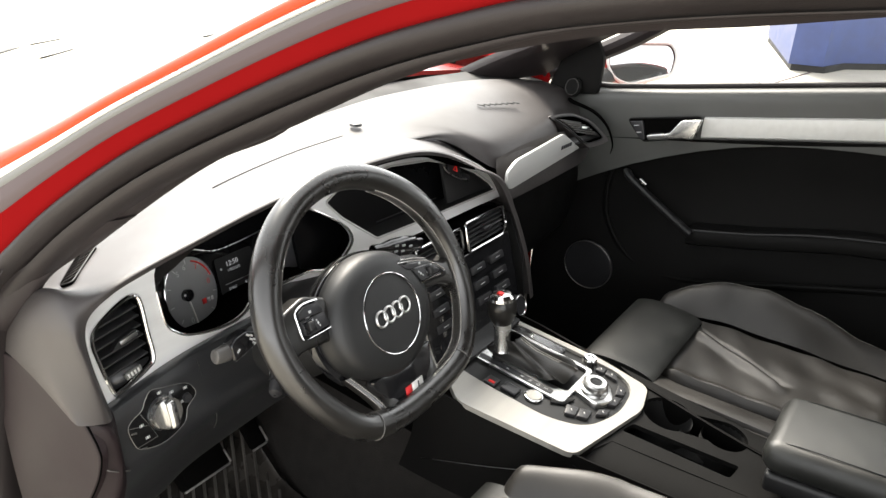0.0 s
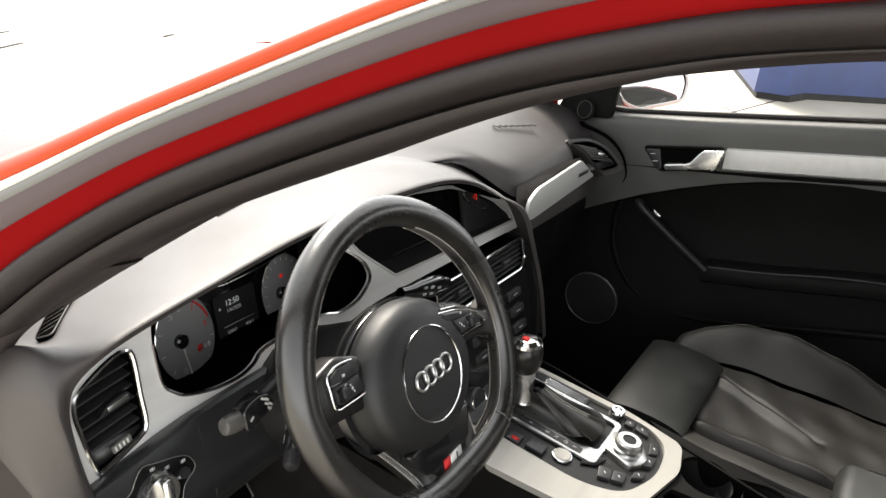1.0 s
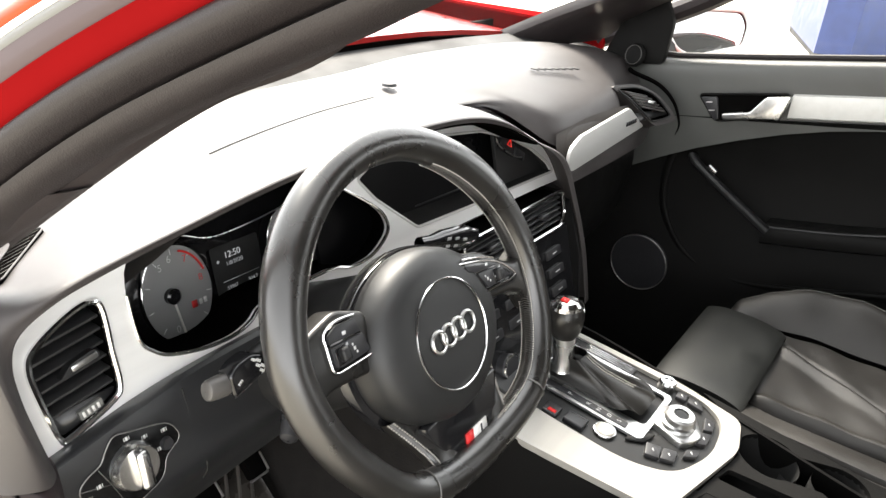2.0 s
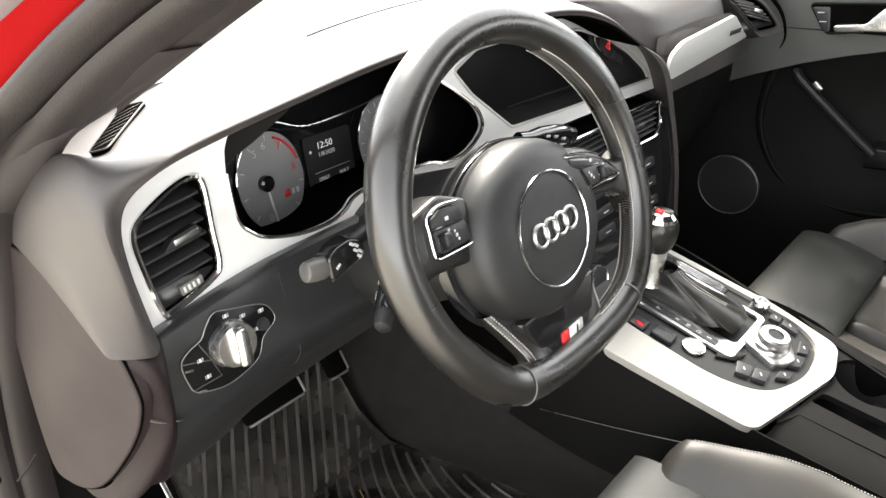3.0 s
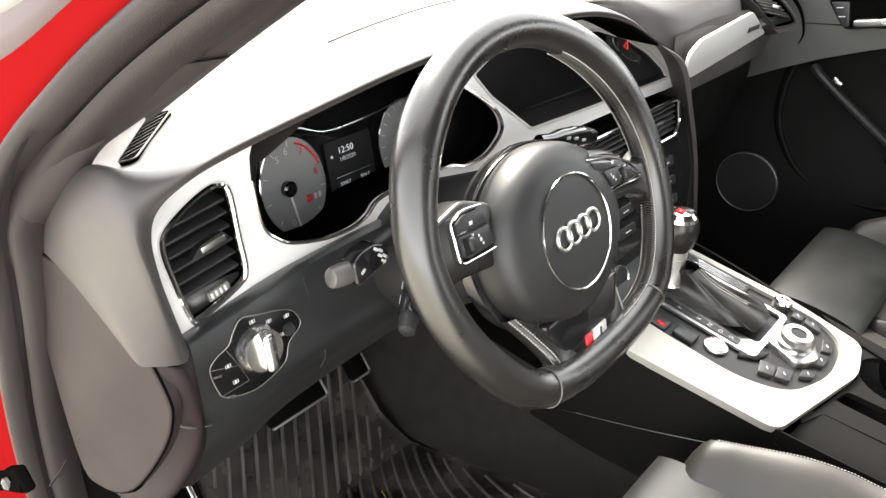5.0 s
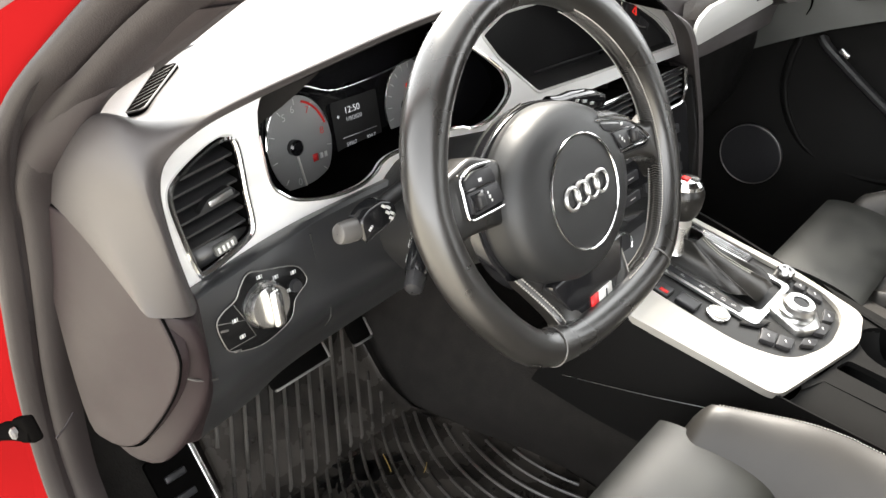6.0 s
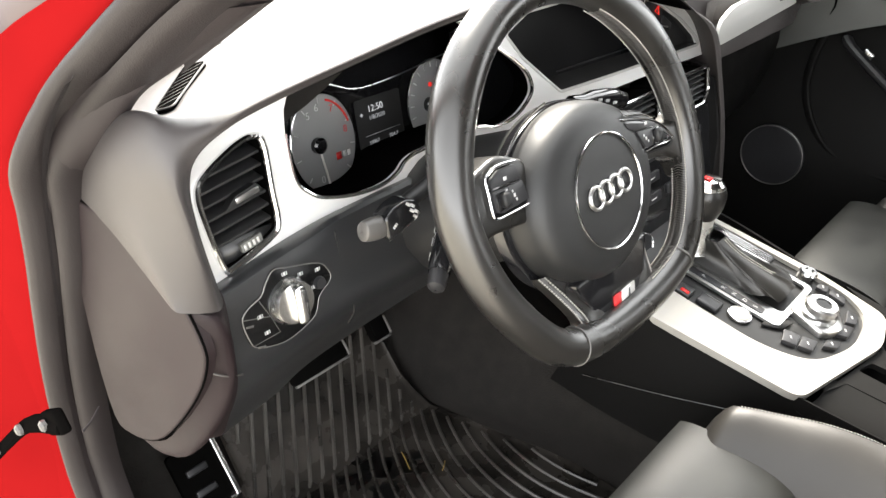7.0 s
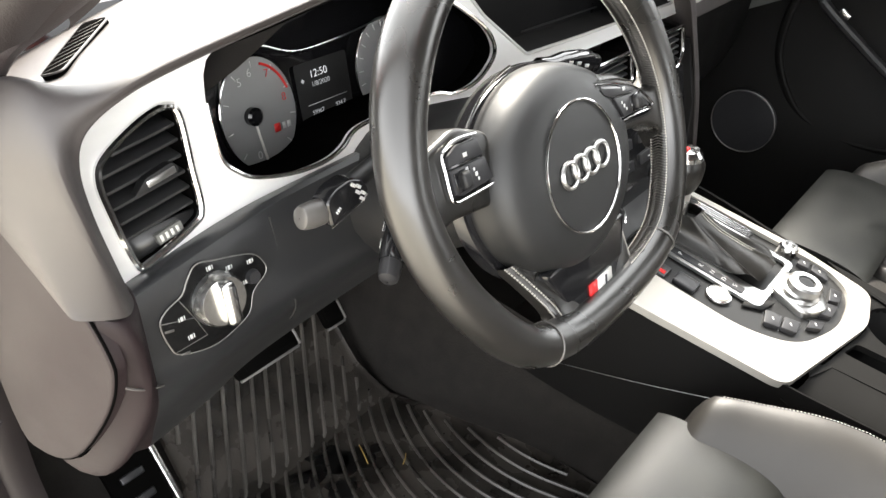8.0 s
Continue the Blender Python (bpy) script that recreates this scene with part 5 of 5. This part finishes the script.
for quad in ([(-.0394, -.1182), (-.0333, -.1384), (-.0565, -.1426), (-.0630, -.1252)], [(-.0322, -.1404), (-.0255, -.1590), (-.0486, -.1611), (-.0555, -.1440)],
             [(-.0120, -.1655), (.0000, -.1800), (-.0165, -.1810), (-.0290, -.1665)], [(.0385, -.1700), (.0440, -.1830), (.0170, -.1830), (.0095, -.1700)], [(.0735, -.1630), (.0757, -.1778), (.0530, -.1815), (.0450, -.1699)],
             [(.0995, -.1126), (.1030, -.1275), (.0875, -.1288), (.0861, -.1135)], [(.1020, -.1300), (.1000, -.1500), (.0840, -.1560), (.0868, -.1320)]):
    key = part("key", slab(rounded(quad, .002), .006, KZ, .0012, lift=-.002), BUTTONS, ctrl)
    part("key_mark", rbox((.0050, .0016, .0004), KZ @ pose(sum(q[0] for q in quad) / 4, sum(q[1] for q in quad) / 4, .0042, 0, 0, 40), 0), WHITE_MARK, key)
part("key_well", slab([(-.054, -.094), (-.030, -.094), (-.016, -.122), (-.040, -.116)], .003, KZ, lift=-.0005), MATTBLACK, ctrl)
vol = thing("volume_knob", "small chrome volume knob on the console", "control knob")
vm = KZ @ Matrix.Translation((.100, -.094, 0))
part("knob", revolve([(.013, -.001), (.013, .010), (.011, .013), (.007, .013), (.007, .011), (0, .011)], vm, 28), CHROME, vol)
start = thing("start_button", "round silver start button on the console", "button")
part("button", revolve([(.0135, -.002), (.0135, .003), (.012, .004), (0, .0035)], KZ @ Matrix.Translation((-.060, -.066, 0)), 32), CONSOLEALU, start)
part("button_ring", ring_on(circle(0, 0, .0145, 32), .0014, KZ @ Matrix.Translation((-.060, -.066, 0)), .0015), CHROME, start)
brake = thing("parking_brake_switch", "black parking brake switch with a red marking", "switch")
part("rocker", rbox((.022, .030, .008), KZ @ Matrix.Translation((-.073, -.028, .001)), .002), BUTTONS, brake)
part("rocker_edge", rbox((.0016, .020, .001), KZ @ Matrix.Translation((-.066, -.028, .0052)), .0004, 1), GREYTIP, brake, "bright rocker edge")
part("second_rocker", rbox((.022, .022, .008), KZ @ Matrix.Translation((-.079, .006, .001)), .002), BUTTONS, brake)
part("red_mark", rbox((.006, .012, .001), KZ @ Matrix.Translation((-.084, .004, .0056)), 0), REDPRINT, brake, "red marking")
grille = thing("ashtray_lid", "ribbed black tray lid beside the gear gate", "tray lid")
part("lid", slab(round_rect(.084, -.045, .103, .06, .003), .003, KZ, .001, lift=-.001), BUTTONS, grille)
for k in range(4):
    part("rib", rbox((.0016, .098, .0014), KZ @ Matrix.Translation((.0865 + .0048 * k, .008, .0026)), .0004, 1), CHROME, grille)
arm = thing("armrest", "padded black leather centre armrest", "armrest")
am = pose(.055, -.60, .555, -3, 0, 0)
part("pad", rbox((.17, .36, .054), am @ Matrix.Translation((0, 0, .014)), .024, 5), ALCANTARA, arm, "padded leather lid")
part("shell", rbox((.160, .35, .034), am @ Matrix.Translation((0, -.004, -.028)), .008, 3), LOWER, arm, "black plastic underside")
part("latch", rbox((.036, .008, .010), am @ Matrix.Translation((0, .178, -.022)), .003, 2), BUTTONS, arm, "small release catch")
for sd in (-1, 1):
    part("hinge", tube([am @ Vector((sd * .06 - .012, -.178, -.020)), am @ Vector((sd * .06 + .012, -.178, -.020))], .008, 12), BUTTONS, arm)
    part("seam", tube(spline([am @ Vector((sd * .066, y, .0412 - (.012 if abs(y) > .16 else 0))) for y in (-.165, -.14, 0, .14, .165)], 24), .0009, 6), ALCANTARA, arm)


# ---- seats ----
def cushion(owner, cx, front, z, heights=(1.0, 1.0), arch=None, pad_shift=0.0, ridges=(), pad_lift=0.0):
    """Seat base: a thigh roll, ribbed middle panels and raised side bolsters that close in towards the front."""
    length = .54

    def half(v):
        return .235 * (0.60 + 0.40 * min(1.0, (v / .34)) ** .55)

    def surf(u, v):
        y = front - length * v
        side = max(0, abs(u) - .58) / .42
        lift = heights[0] if u < 0 else heights[1]
        if arch and u > 0:
            lift *= float(np.interp(v, *arch))
        h = z + .086 * lift * math.sin(min(1, side * 1.35) * math.pi / 2) * (1 - .55 * math.exp(-v * 5.5)) - .16 * max(0, side - .74) ** 1.4 * 3.2 - .012 * v
        h -= .030 * max(0, (.10 - v) / .10) ** 2
        h += .006 * math.sin(23 * u * v + 9 * v) * .25
        return Vector((cx + u * half(v), y, h))

    def folds(p):
        """Sewn folds of the centre panel: a rounded ridge beside a sunk seam."""
        h = 0
        for (ax, ay), (bx, by), side in ridges:
            k = min(1, max(0, (ay - p.y) / (ay - by)))
            d = side * (p.x - (ax + (bx - ax) * k))
            fade = max(0, min(1, (ay + .02 - p.y) / .03, (p.y - by + .02) / .03))
            h += fade * (.011 * math.exp(-((d + .012) / .014) ** 2) - .008 * math.exp(-((d - .006) / .007) ** 2))
        return h
    for s in (-1, 1):
        rows = []
        for v in np.linspace(.10, 1, 30):
            rows.append([surf(s * u, v) for u in np.linspace(.60, 1, 16)] + [Vector((cx + s * half(v) * 1.0, front - length * v, z - .15))])
        lead = rows[0]
        for j in range(1, 7):
            t = j / 6 * math.pi / 2
            rows.insert(0, [Vector((cx + (p.x - cx) * (1 - .10 * (1 - math.cos(t))), p.y + .030 * math.sin(t), p.z - .10 * (1 - math.cos(t)) * (1 if p.z > z - .05 else 0))) for p in lead])
        part("bolster", loft(rows), SEATLEATHER, owner, "smooth leather side bolster")
        top = [surf(s * .915, v) + Vector((0, 0, .0004)) for v in np.linspace(.10, 1, 60)]
        part("piping", tube(top, .0018, 8), SEATLEATHER, owner)
        for uu in (.895, .935) if heights[0 if s < 0 else 1] > .5 else ():
            bm = bmesh.new()
            run = [surf(s * uu, v) + Vector((0, 0, .0010)) for v in np.linspace(.10, 1, 300)]
            for k in range(0, 298, 2):
                tube([run[k], run[k].lerp(run[k + 1], 1.0)], .00042, 4, bm=bm)
            part("stitching", bm, STITCH, owner, "pale grey stitching")
    for v0, v1 in ((.20, .98),):
        rows = []
        for v in np.linspace(v0, v1, 70):
            edge = min(v - v0, v1 - v) / .05
            row = []
            for u in np.linspace(-.585, .585, 71):
                e = min(edge, (.585 - abs(u)) / .06)
                p = surf(u, v)
                row.append(p + Vector((0, 0, .007 - .016 * max(0, 1 - e) ** 2 + (0 if ridges else .010 * math.exp(-((abs(u) - .30) / .06) ** 2)) + folds(p) + .0012 * math.sin(40 * v + 9 * u))))
            rows.append(row)
        part("seat_panel", loft(rows), SEATLEATHER, owner, "ribbed leather centre panel")
    rows = []
    for a in np.linspace(0, 1, 18):
        t = a * math.pi * .95
        y = front - .055 + .060 * math.cos(t)
        h = z + .012 + pad_lift + .022 * math.sin(t) - (.10 * (.16 - a) / .16 if a < .16 else 0)
        rows.append([Vector((cx + pad_shift + u * half(.16) * .98, y - .035 * max(0, -math.cos(t)), h - .012 * abs(u) ** 6)) for u in np.linspace(-.72, .72, 25)])
    rows.insert(0, [p + Vector((0, -.01, -.06)) for p in rows[0]])
    bm = loft(rows)
    loops = [[r[0] for r in rows], [r[-1] for r in rows]]
    for lp in loops:
        base = [Vector((p.x, p.y, z - .10)) for p in lp]
        loft([lp, base], bm=bm)
    part("thigh_support", bm, ALCANTARA, owner, "padded thigh support")
    part("base", rbox((.40, .46, .16), pose(cx, front - .30, z - .14), .02), LOWER, owner)
    rows = []
    back = front - length
    for h, dy, ww in ((z - .02, back + .0, .95), (z + .15, back - .04, 1.02), (z + .40, back - .13, .98), (z + .58, back - .2, .75)):
        rows.append([(cx + ww * .235 * math.cos(t), dy - .05 + .06 * math.sin(t) + .06 * abs(math.cos(t)) ** 3, h) for t in np.linspace(0, 2 * math.pi, 33)[:-1]])
    part("backrest", loft(rows, closed_v=True), SEATLEATHER, owner)
    part("headrest", rbox((.26, .10, .17), pose(cx, back - .27, z + .66), .04, 4), SEATLEATHER, owner)


seat = thing("driver_seat", "black leather driver's seat with pale stitching", "car seat", "front seats")
cushion(seat, -.385, -.085, .475, (1.0, .86), pad_lift=-.014)
seat2 = thing("passenger_seat", "black leather passenger seat with raised bolsters", "car seat", "front seats")
cushion(seat2, .375, -.045, .465, (.25, .98), ((0, .07, .16, .28, .45, .63, .8, 1), (.1, .35, .75, .95, 1, .80, .45, .2)), -.052, (((.448, -.195), (.350, -.385), 1), ((.238, -.20), (.242, -.42), -1)))


# ---- passenger door ----
def passenger_door():
    d = thing("passenger_door", "closed passenger door with black lining and aluminium strip", "car door")

    def col(y, pts):
        return [(x + .03 * max(0, (-y) / .4), y, z) for x, z in pts]
    ys = [float(v) for v in np.linspace(.34, -1.0, 18)]
    rise = [.012 - .165 * (y - .2) if y < .2 else .012 - .05 * (y - .2) for y in ys]
    rows = []
    for y, r in zip(ys, rise):
        low = float(np.interp(y, (-1.0, -.33, -.18, -.10, -.02, .05, .12, .20, .34), (.745 + r, .835, .812, .790, .763, .733, .700, .655, .57)))
        rows.append(col(y, [(.78, .865 + r), (.715, .862 + r), (.697, .85 + r), (.695, .815 + r), (.698, .5 * (.80 + r + low)), (.702, low)]))
    part("upper_lining", loft([spline(r, 18) for r in rows], thick=.004), DOORPAD, d, "soft grey upper lining")
    strip = []
    for y in np.linspace(-.055, -1.0, 12):
        r = .012 - .165 * (y - .2)
        strip.append(col(y, [(.696, .803 + r), (.690, .800 + r), (.688, .78 + r), (.690, .757 + r), (.697, .753 + r)]))
    part("aluminium_strip", loft(strip, thick=.002), ALU, d, "brushed aluminium strip")
    rows = []
    for y, r in zip(ys, rise):
        rows.append(col(y, [(.70, .75 + r), (.715, .72 + r), (.735, .64 + r), (.735, .56 + r), (.72, .48 + r * .6), (.705, .40), (.70, .17)]))
    part("lower_lining", loft([spline(r, 20) for r in rows], thick=.004), SHADEDBLACK, d, "black lower lining")
    rows = [col(y, [(.74, .574 + r), (.69, .576 + r), (.672, .566 + r), (.675, .536 + r), (.73, .52 + r)]) for y, r in ((-.07, .018), (-.2, .040), (-.4, .082), (-.8, .125))]
    part("armrest", loft([spline(r, 12) for r in rows]), SHADEDBLACK, d, "padded black armrest")
    part("armrest_edge", tube(spline([col(y, [(.676, .5725 + r)])[0] for y, r in ((-.075, .018), (-.2, .040), (-.4, .082), (-.8, .125))], 24), .0028, 8), LOWER, d, "raised seam along the armrest")
    pull = part("pull_handle", tube(spline([(.70, .105, .69), (.685, .085, .678), (.675, .0, .630), (.672, -.08, .585)], 14), .013, 10, flat=.7), LOWER, d, "black pull handle")
    part("window_switch", rbox((.009, .022, .012), pose(.676, .055, .680, 30, 0, 0), .003), SATIN, pull, "chrome window switch")
    pts = [(.712, .150, .705), (.712, .160, .635), (.712, .153, .563), (.708, .115, .499), (.706, .059, .454), (.706, -.037, .438), (.708, -.167, .463), (.712, -.281, .493), (.712, -.5, .55), (.70, -.8, .62)]
    part("pocket_edge", tube(spline([(x + .010, y, z) for x, y, z in pts], 40), .011, 12, flat=.6), SHADEDBLACK, d, "rounded edge of the door pocket")
    cupm = Matrix(((0, 0, -1, .688), (-1, 0, 0, 0), (0, 1, 0, 0), (0, 0, 0, 1)))
    hole = rounded([(-.118, .822), (.052, .858), (.040, .810), (-.075, .776)], .010)
    cup = part("handle_recess", slab(hole, .004, cupm, lift=-.002), DUCTSHADE, d, "black recess behind the handle")
    part("handle_bezel", ring_on(hole, .0022, cupm, .002), SHADEDBLACK, cup)
    grip = rounded([(-.063, .797), (-.010, .812), (.012, .846), (.058, .856), (.046, .808), (.004, .800), (-.058, .785)], .006)
    part("door_handle", slab(grip, .014, cupm, .005, 3, lift=.006), SATIN, cup, "satin metal door handle")
    keypad = part("lock_keys", slab(rounded([(-.112, .818), (-.080, .825), (-.068, .782), (-.078, .779)], .004), .006, cupm, .002, lift=.002), BUTTONS, cup, "black lock keypad")
    for v, u in ((.812, -.093), (.797, -.085)):
        part("key_mark", rbox((.012, .0016, .0006), cupm @ pose(u, v, .0084, 0, 0, 12), 0), WHITE_MARK, keypad)
    spk = part("speaker", revolve([(.067, 0), (.067, .006), (.063, .009), (0, .006)], Matrix(((0, 0, -1, .700), (-1, 0, 0, .171), (0, 1, 0, .418), (0, 0, 0, 1))), 40), BUTTONS, d, "round black speaker grille")
    part("speaker_ring", ring_on(circle(0, 0, .066, 44), .0011, Matrix(((0, 0, -1, .692), (-1, 0, 0, .171), (0, 1, 0, .418), (0, 0, 0, 1)))), STEEL, spk, "thin metal ring")
    corner = [(-.345, .843), (-.205, .864), (-.198, .950), (-.225, 1.0), (-.30, .955)]
    part("mirror_triangle", slab(rounded(corner, .012), .014, Matrix(((0, 0, -1, .698), (-1, 0, 0, 0), (0, 1, 0, 0), (0, 0, 0, 1))), .004, lift=-.002), SHADEDBLACK, d, "black mirror corner cover")
    tm = frame_m((.678, .262, .874), (-.3, -1, 0), (.25, 0, 1))
    tw = part("tweeter", revolve([(.024, 0), (.024, .006), (.021, .009), (0, .007)], tm, 32), SHADEDBLACK, d, "round tweeter")
    part("tweeter_ring", ring_on(circle(0, 0, .0195, 32), .0007, tm, .009), GREYTIP, tw)
    part("glass_seal", tube([(.728 + .03 * max(0, -y / .4), y, .868 + (.012 - .165 * (y - .2) if y < .2 else .012 - .05 * (y - .2))) for y in np.linspace(.30, -1.0, 24)], .006, 8), RUBBER, d, "black rubber glass seal")
    part("outer_skin", loft([[(.80, y, z) for z in (.17, .6, .86)] for y in (.36, -.3, -1.0)], thick=.01), BODYRED, d, "red painted door skin")
    g = part("side_glass", loft([[(.77, y, .87 + .01) for y in (.30, -.2, -1.0)], [(.62, y, 1.28) for y in (-.2, -.4, -1.0)]]), GLASS, d, "clear side window")
    g.visible_shadow = False
    part("window_frame", tube(spline([(.76, .38, .88), (.73, .15, 1.0), (.66, -.1, 1.16), (.60, -.35, 1.25), (.58, -1.0, 1.28)], 24), .022, 10), TRIMPLASTIC, d)


passenger_door()


def wing_mirror():
    m = thing("wing_mirror", "red wing mirror with bright glass outside the passenger door", "wing mirror")
    f = frame_m((.972, .212, .892), (.62, -.78, 0), (.34, .27, 1))
    face = rounded([(-.092, .058), (.085, .062), (.100, .030), (.088, -.020), (-.030, -.052), (-.070, -.038), (-.090, -.005)], .016, 5)
    rows = []
    for grow, depth in ((1.0, .004), (1.05, -.004), (1.08, -.020), (1.0, -.060), (.72, -.095), (.30, -.110), (.02, -.112)):
        rows.append([f @ Vector((x * grow, y * grow, depth)) for x, y in face])
    part("housing", loft(rows, closed_v=True), BODYRED, m, "red painted mirror housing")
    part("glass", slab([(x * .93, y * .93) for x, y in face], .003, f, .001, lift=-.001), MIRROR, m, "mirror glass")
    part("bezel", ring_on(face, .004, f, .004), SILVERPRINT, m, "pale bezel round the glass")
    part("foot", tube(spline([(.79, .30, .862), (.84, .29, .858), (.93, .27, .868)], 8), .022, 10, flat=.6), MATTBLACK, m, "black mirror foot")


wing_mirror()

# ---- footwell ----
def mat_z(y):
    return .200 + 1.15 * max(0, y - .315)


def mat_right(y):
    return float(np.interp(y, (-.35, .06, .113, .192, .285, .32, .35, .38, .42, .48), (-.145, -.150, -.158, -.184, -.212, -.225, -.240, -.255, -.240, -.235)))


def mat_left(y):
    return float(np.interp(y, (-.35, .2, .30, .36, .5), (-.64, -.62, -.585, -.555, -.545)))


def rib_shift(y):
    """Sideways run of a rib: slanted on the toe board, bending back under the seat."""
    d = .30 - y
    if d < 0:
        return -.72 * d
    e = min(d, .27)
    return -(.72 * e - 1.02 * e * e / .54) + .30 * max(0, d - .27)


matt = thing("rubber_floor_mat", "wet black ribbed rubber floor mat", "floor mat")
rows = []
for y in (-.35, -.2, -.1, 0, .06, .1, .15, .2, .25, .28, .31, .33, .36, .40, .44, .48):
    left, right = mat_left(y), mat_right(y)
    rows.append([(left + (right - left) * u, y, mat_z(y) + .004 * max(0, 1 - min(u, 1 - u) / .02)) for u in np.linspace(0, 1, 60)])
part("sheet", loft(rows, thick=.006), MAT_RUBBER, matt)
for k in range(27):
    run = []
    for y in np.linspace(.47, -.30, 90):
        x = -.72 + .0235 * k + rib_shift(y)
        lift = Vector((0, -.75, .66)) * .0085 if y > .315 else Vector((0, 0, .0065))
        if mat_left(y) + .012 < x < mat_right(y) - .012:
            run.append(Vector((x, y, mat_z(y))) + lift)
        elif run:
            break
    if len(run) > 5:
        part("rib", tube(run, .0030, 6), RIBRUBBER, matt)
puddle = thing("water_patch", "dark wet patch on the floor mat", "puddle")
bm = bmesh.new()
for px, py, r in ((-.385, .280, .030), (-.350, .256, .026), (-.425, .288, .014), (-.36, .292, .010), (-.318, .250, .010), (-.40, .235, .022)):
    loop = [(px + r * (1 + .30 * math.sin(3 * a + px * 40) + .2 * math.sin(7 * a + 1)) * math.cos(a), py + r * .8 * (1 + .3 * math.sin(4 * a)) * math.sin(a)) for a in np.linspace(0, 2 * math.pi, 41)[:-1]]
    slab(loop, .0012, Matrix.Translation((0, 0, .2062)), bm=bm)
part("film", bm, WATER, puddle)
rng = random.Random(5)
bm = bmesh.new()
for k in range(70):
    x, y = rng.uniform(-.50, -.22), rng.uniform(.10, .31)
    r = rng.uniform(.0008, .0022)
    revolve([(r, 0), (r * .8, r * .45), (0, r * .6)], Matrix.Translation((x, y, .2063)), 8, bm=bm)
tagged(part("water_drops", bm, DROP), "small water drops on the rubber mat", "water", kind="stuff")
for pts in ([(-.330, .268, .2105), (-.338, .250, .211), (-.345, .236, .2105)], [(-.312, .200, .2105), (-.303, .204, .212), (-.295, .210, .2105)]):
    straw = thing("dry_grass_blade", "dry yellow blade of grass on the mat", "grass blade", "straws on the mat")
    part("blade", tube(spline(pts, 8), .0008, 5), STRAW, straw)
tun = [[(-.150, .62, .46), (-.150, .15, .42), (-.145, .0, .42), (-.130, -.25, .43)], [(-.200, .62, .38), (-.186, .15, .345), (-.177, .0, .348), (-.158, -.25, .36)], [(-.25, .62, .30), (-.214, .3, .203), (-.150, .05, .203), (-.140, -.3, .203)]]
part("tunnel_carpet", smooth_skin(tun, 10, 18, thick=.006), CARPET, car, "black carpet on the tunnel")


def pedal(name, label, x, y, z, w, h, lean):
    p = thing(name, label, "pedal", "pedals")
    m = frame_m((x, y, z), (1, 0, 0), (0, math.sin(lean), math.cos(lean)))
    part("pad", slab(round_rect(-w / 2, -h / 2, w / 2, h / 2, .008), .010, m, .003), DUCTSHADE, p)
    part("metal_edge", rbox((w * .96, .004, .008), m @ Matrix.Translation((0, -h / 2, .006)), .0015, 2), STEEL, p, "bare metal edge")
    part("metal_edge", rbox((.004, h * .5, .006), m @ Matrix.Translation((w * .49, -h * .22, .0085)), .0015, 2), STEEL, p, "bare metal edge")
    part("rubber", slab(round_rect(-w * .38, -h * .35, w * .38, h * .35, .004), .012, m, .001), DUCTSHADE, p)
    part("arm", tube([m @ Vector((0, .01, -.005)), (x + .01, y + .05, z + .06), (x + .01, y + .10, z + .2)], .007, 8), MATTBLACK, p)


pedal("brake_pedal", "metal-edged brake pedal under the dashboard", -.405, .380, .378, .100, .050, .75)
pedal("accelerator", "metal-edged accelerator pedal by the tunnel", -.285, .385, .372, .034, .060, .7)


def foot_rest():
    f = thing("foot_rest", "foot rest with a bare metal edge beside the mat", "foot rest")
    m = frame_m((-.600, .374, .292), (1, 0, 0), (0, .66, .75))
    part("plate", slab(round_rect(-.034, -.042, .026, .045, .006), .008, m, .002, lift=-.006), DUCTSHADE, f)
    part("edge", rbox((.008, .092, .010), m @ Matrix.Translation((.030, 0, .004)), .002), SATIN, f, "bare metal edge")
    part("lower_edge", rbox((.030, .006, .008), m @ Matrix.Translation((.014, -.045, .004)), .002), SATIN, f)
    for v in (-.018, .012):
        part("tread", rbox((.030, .010, .006), m @ Matrix.Translation((-.004, v, .002)), .002), BUTTONS, f, "worn dark tread bar")


foot_rest()
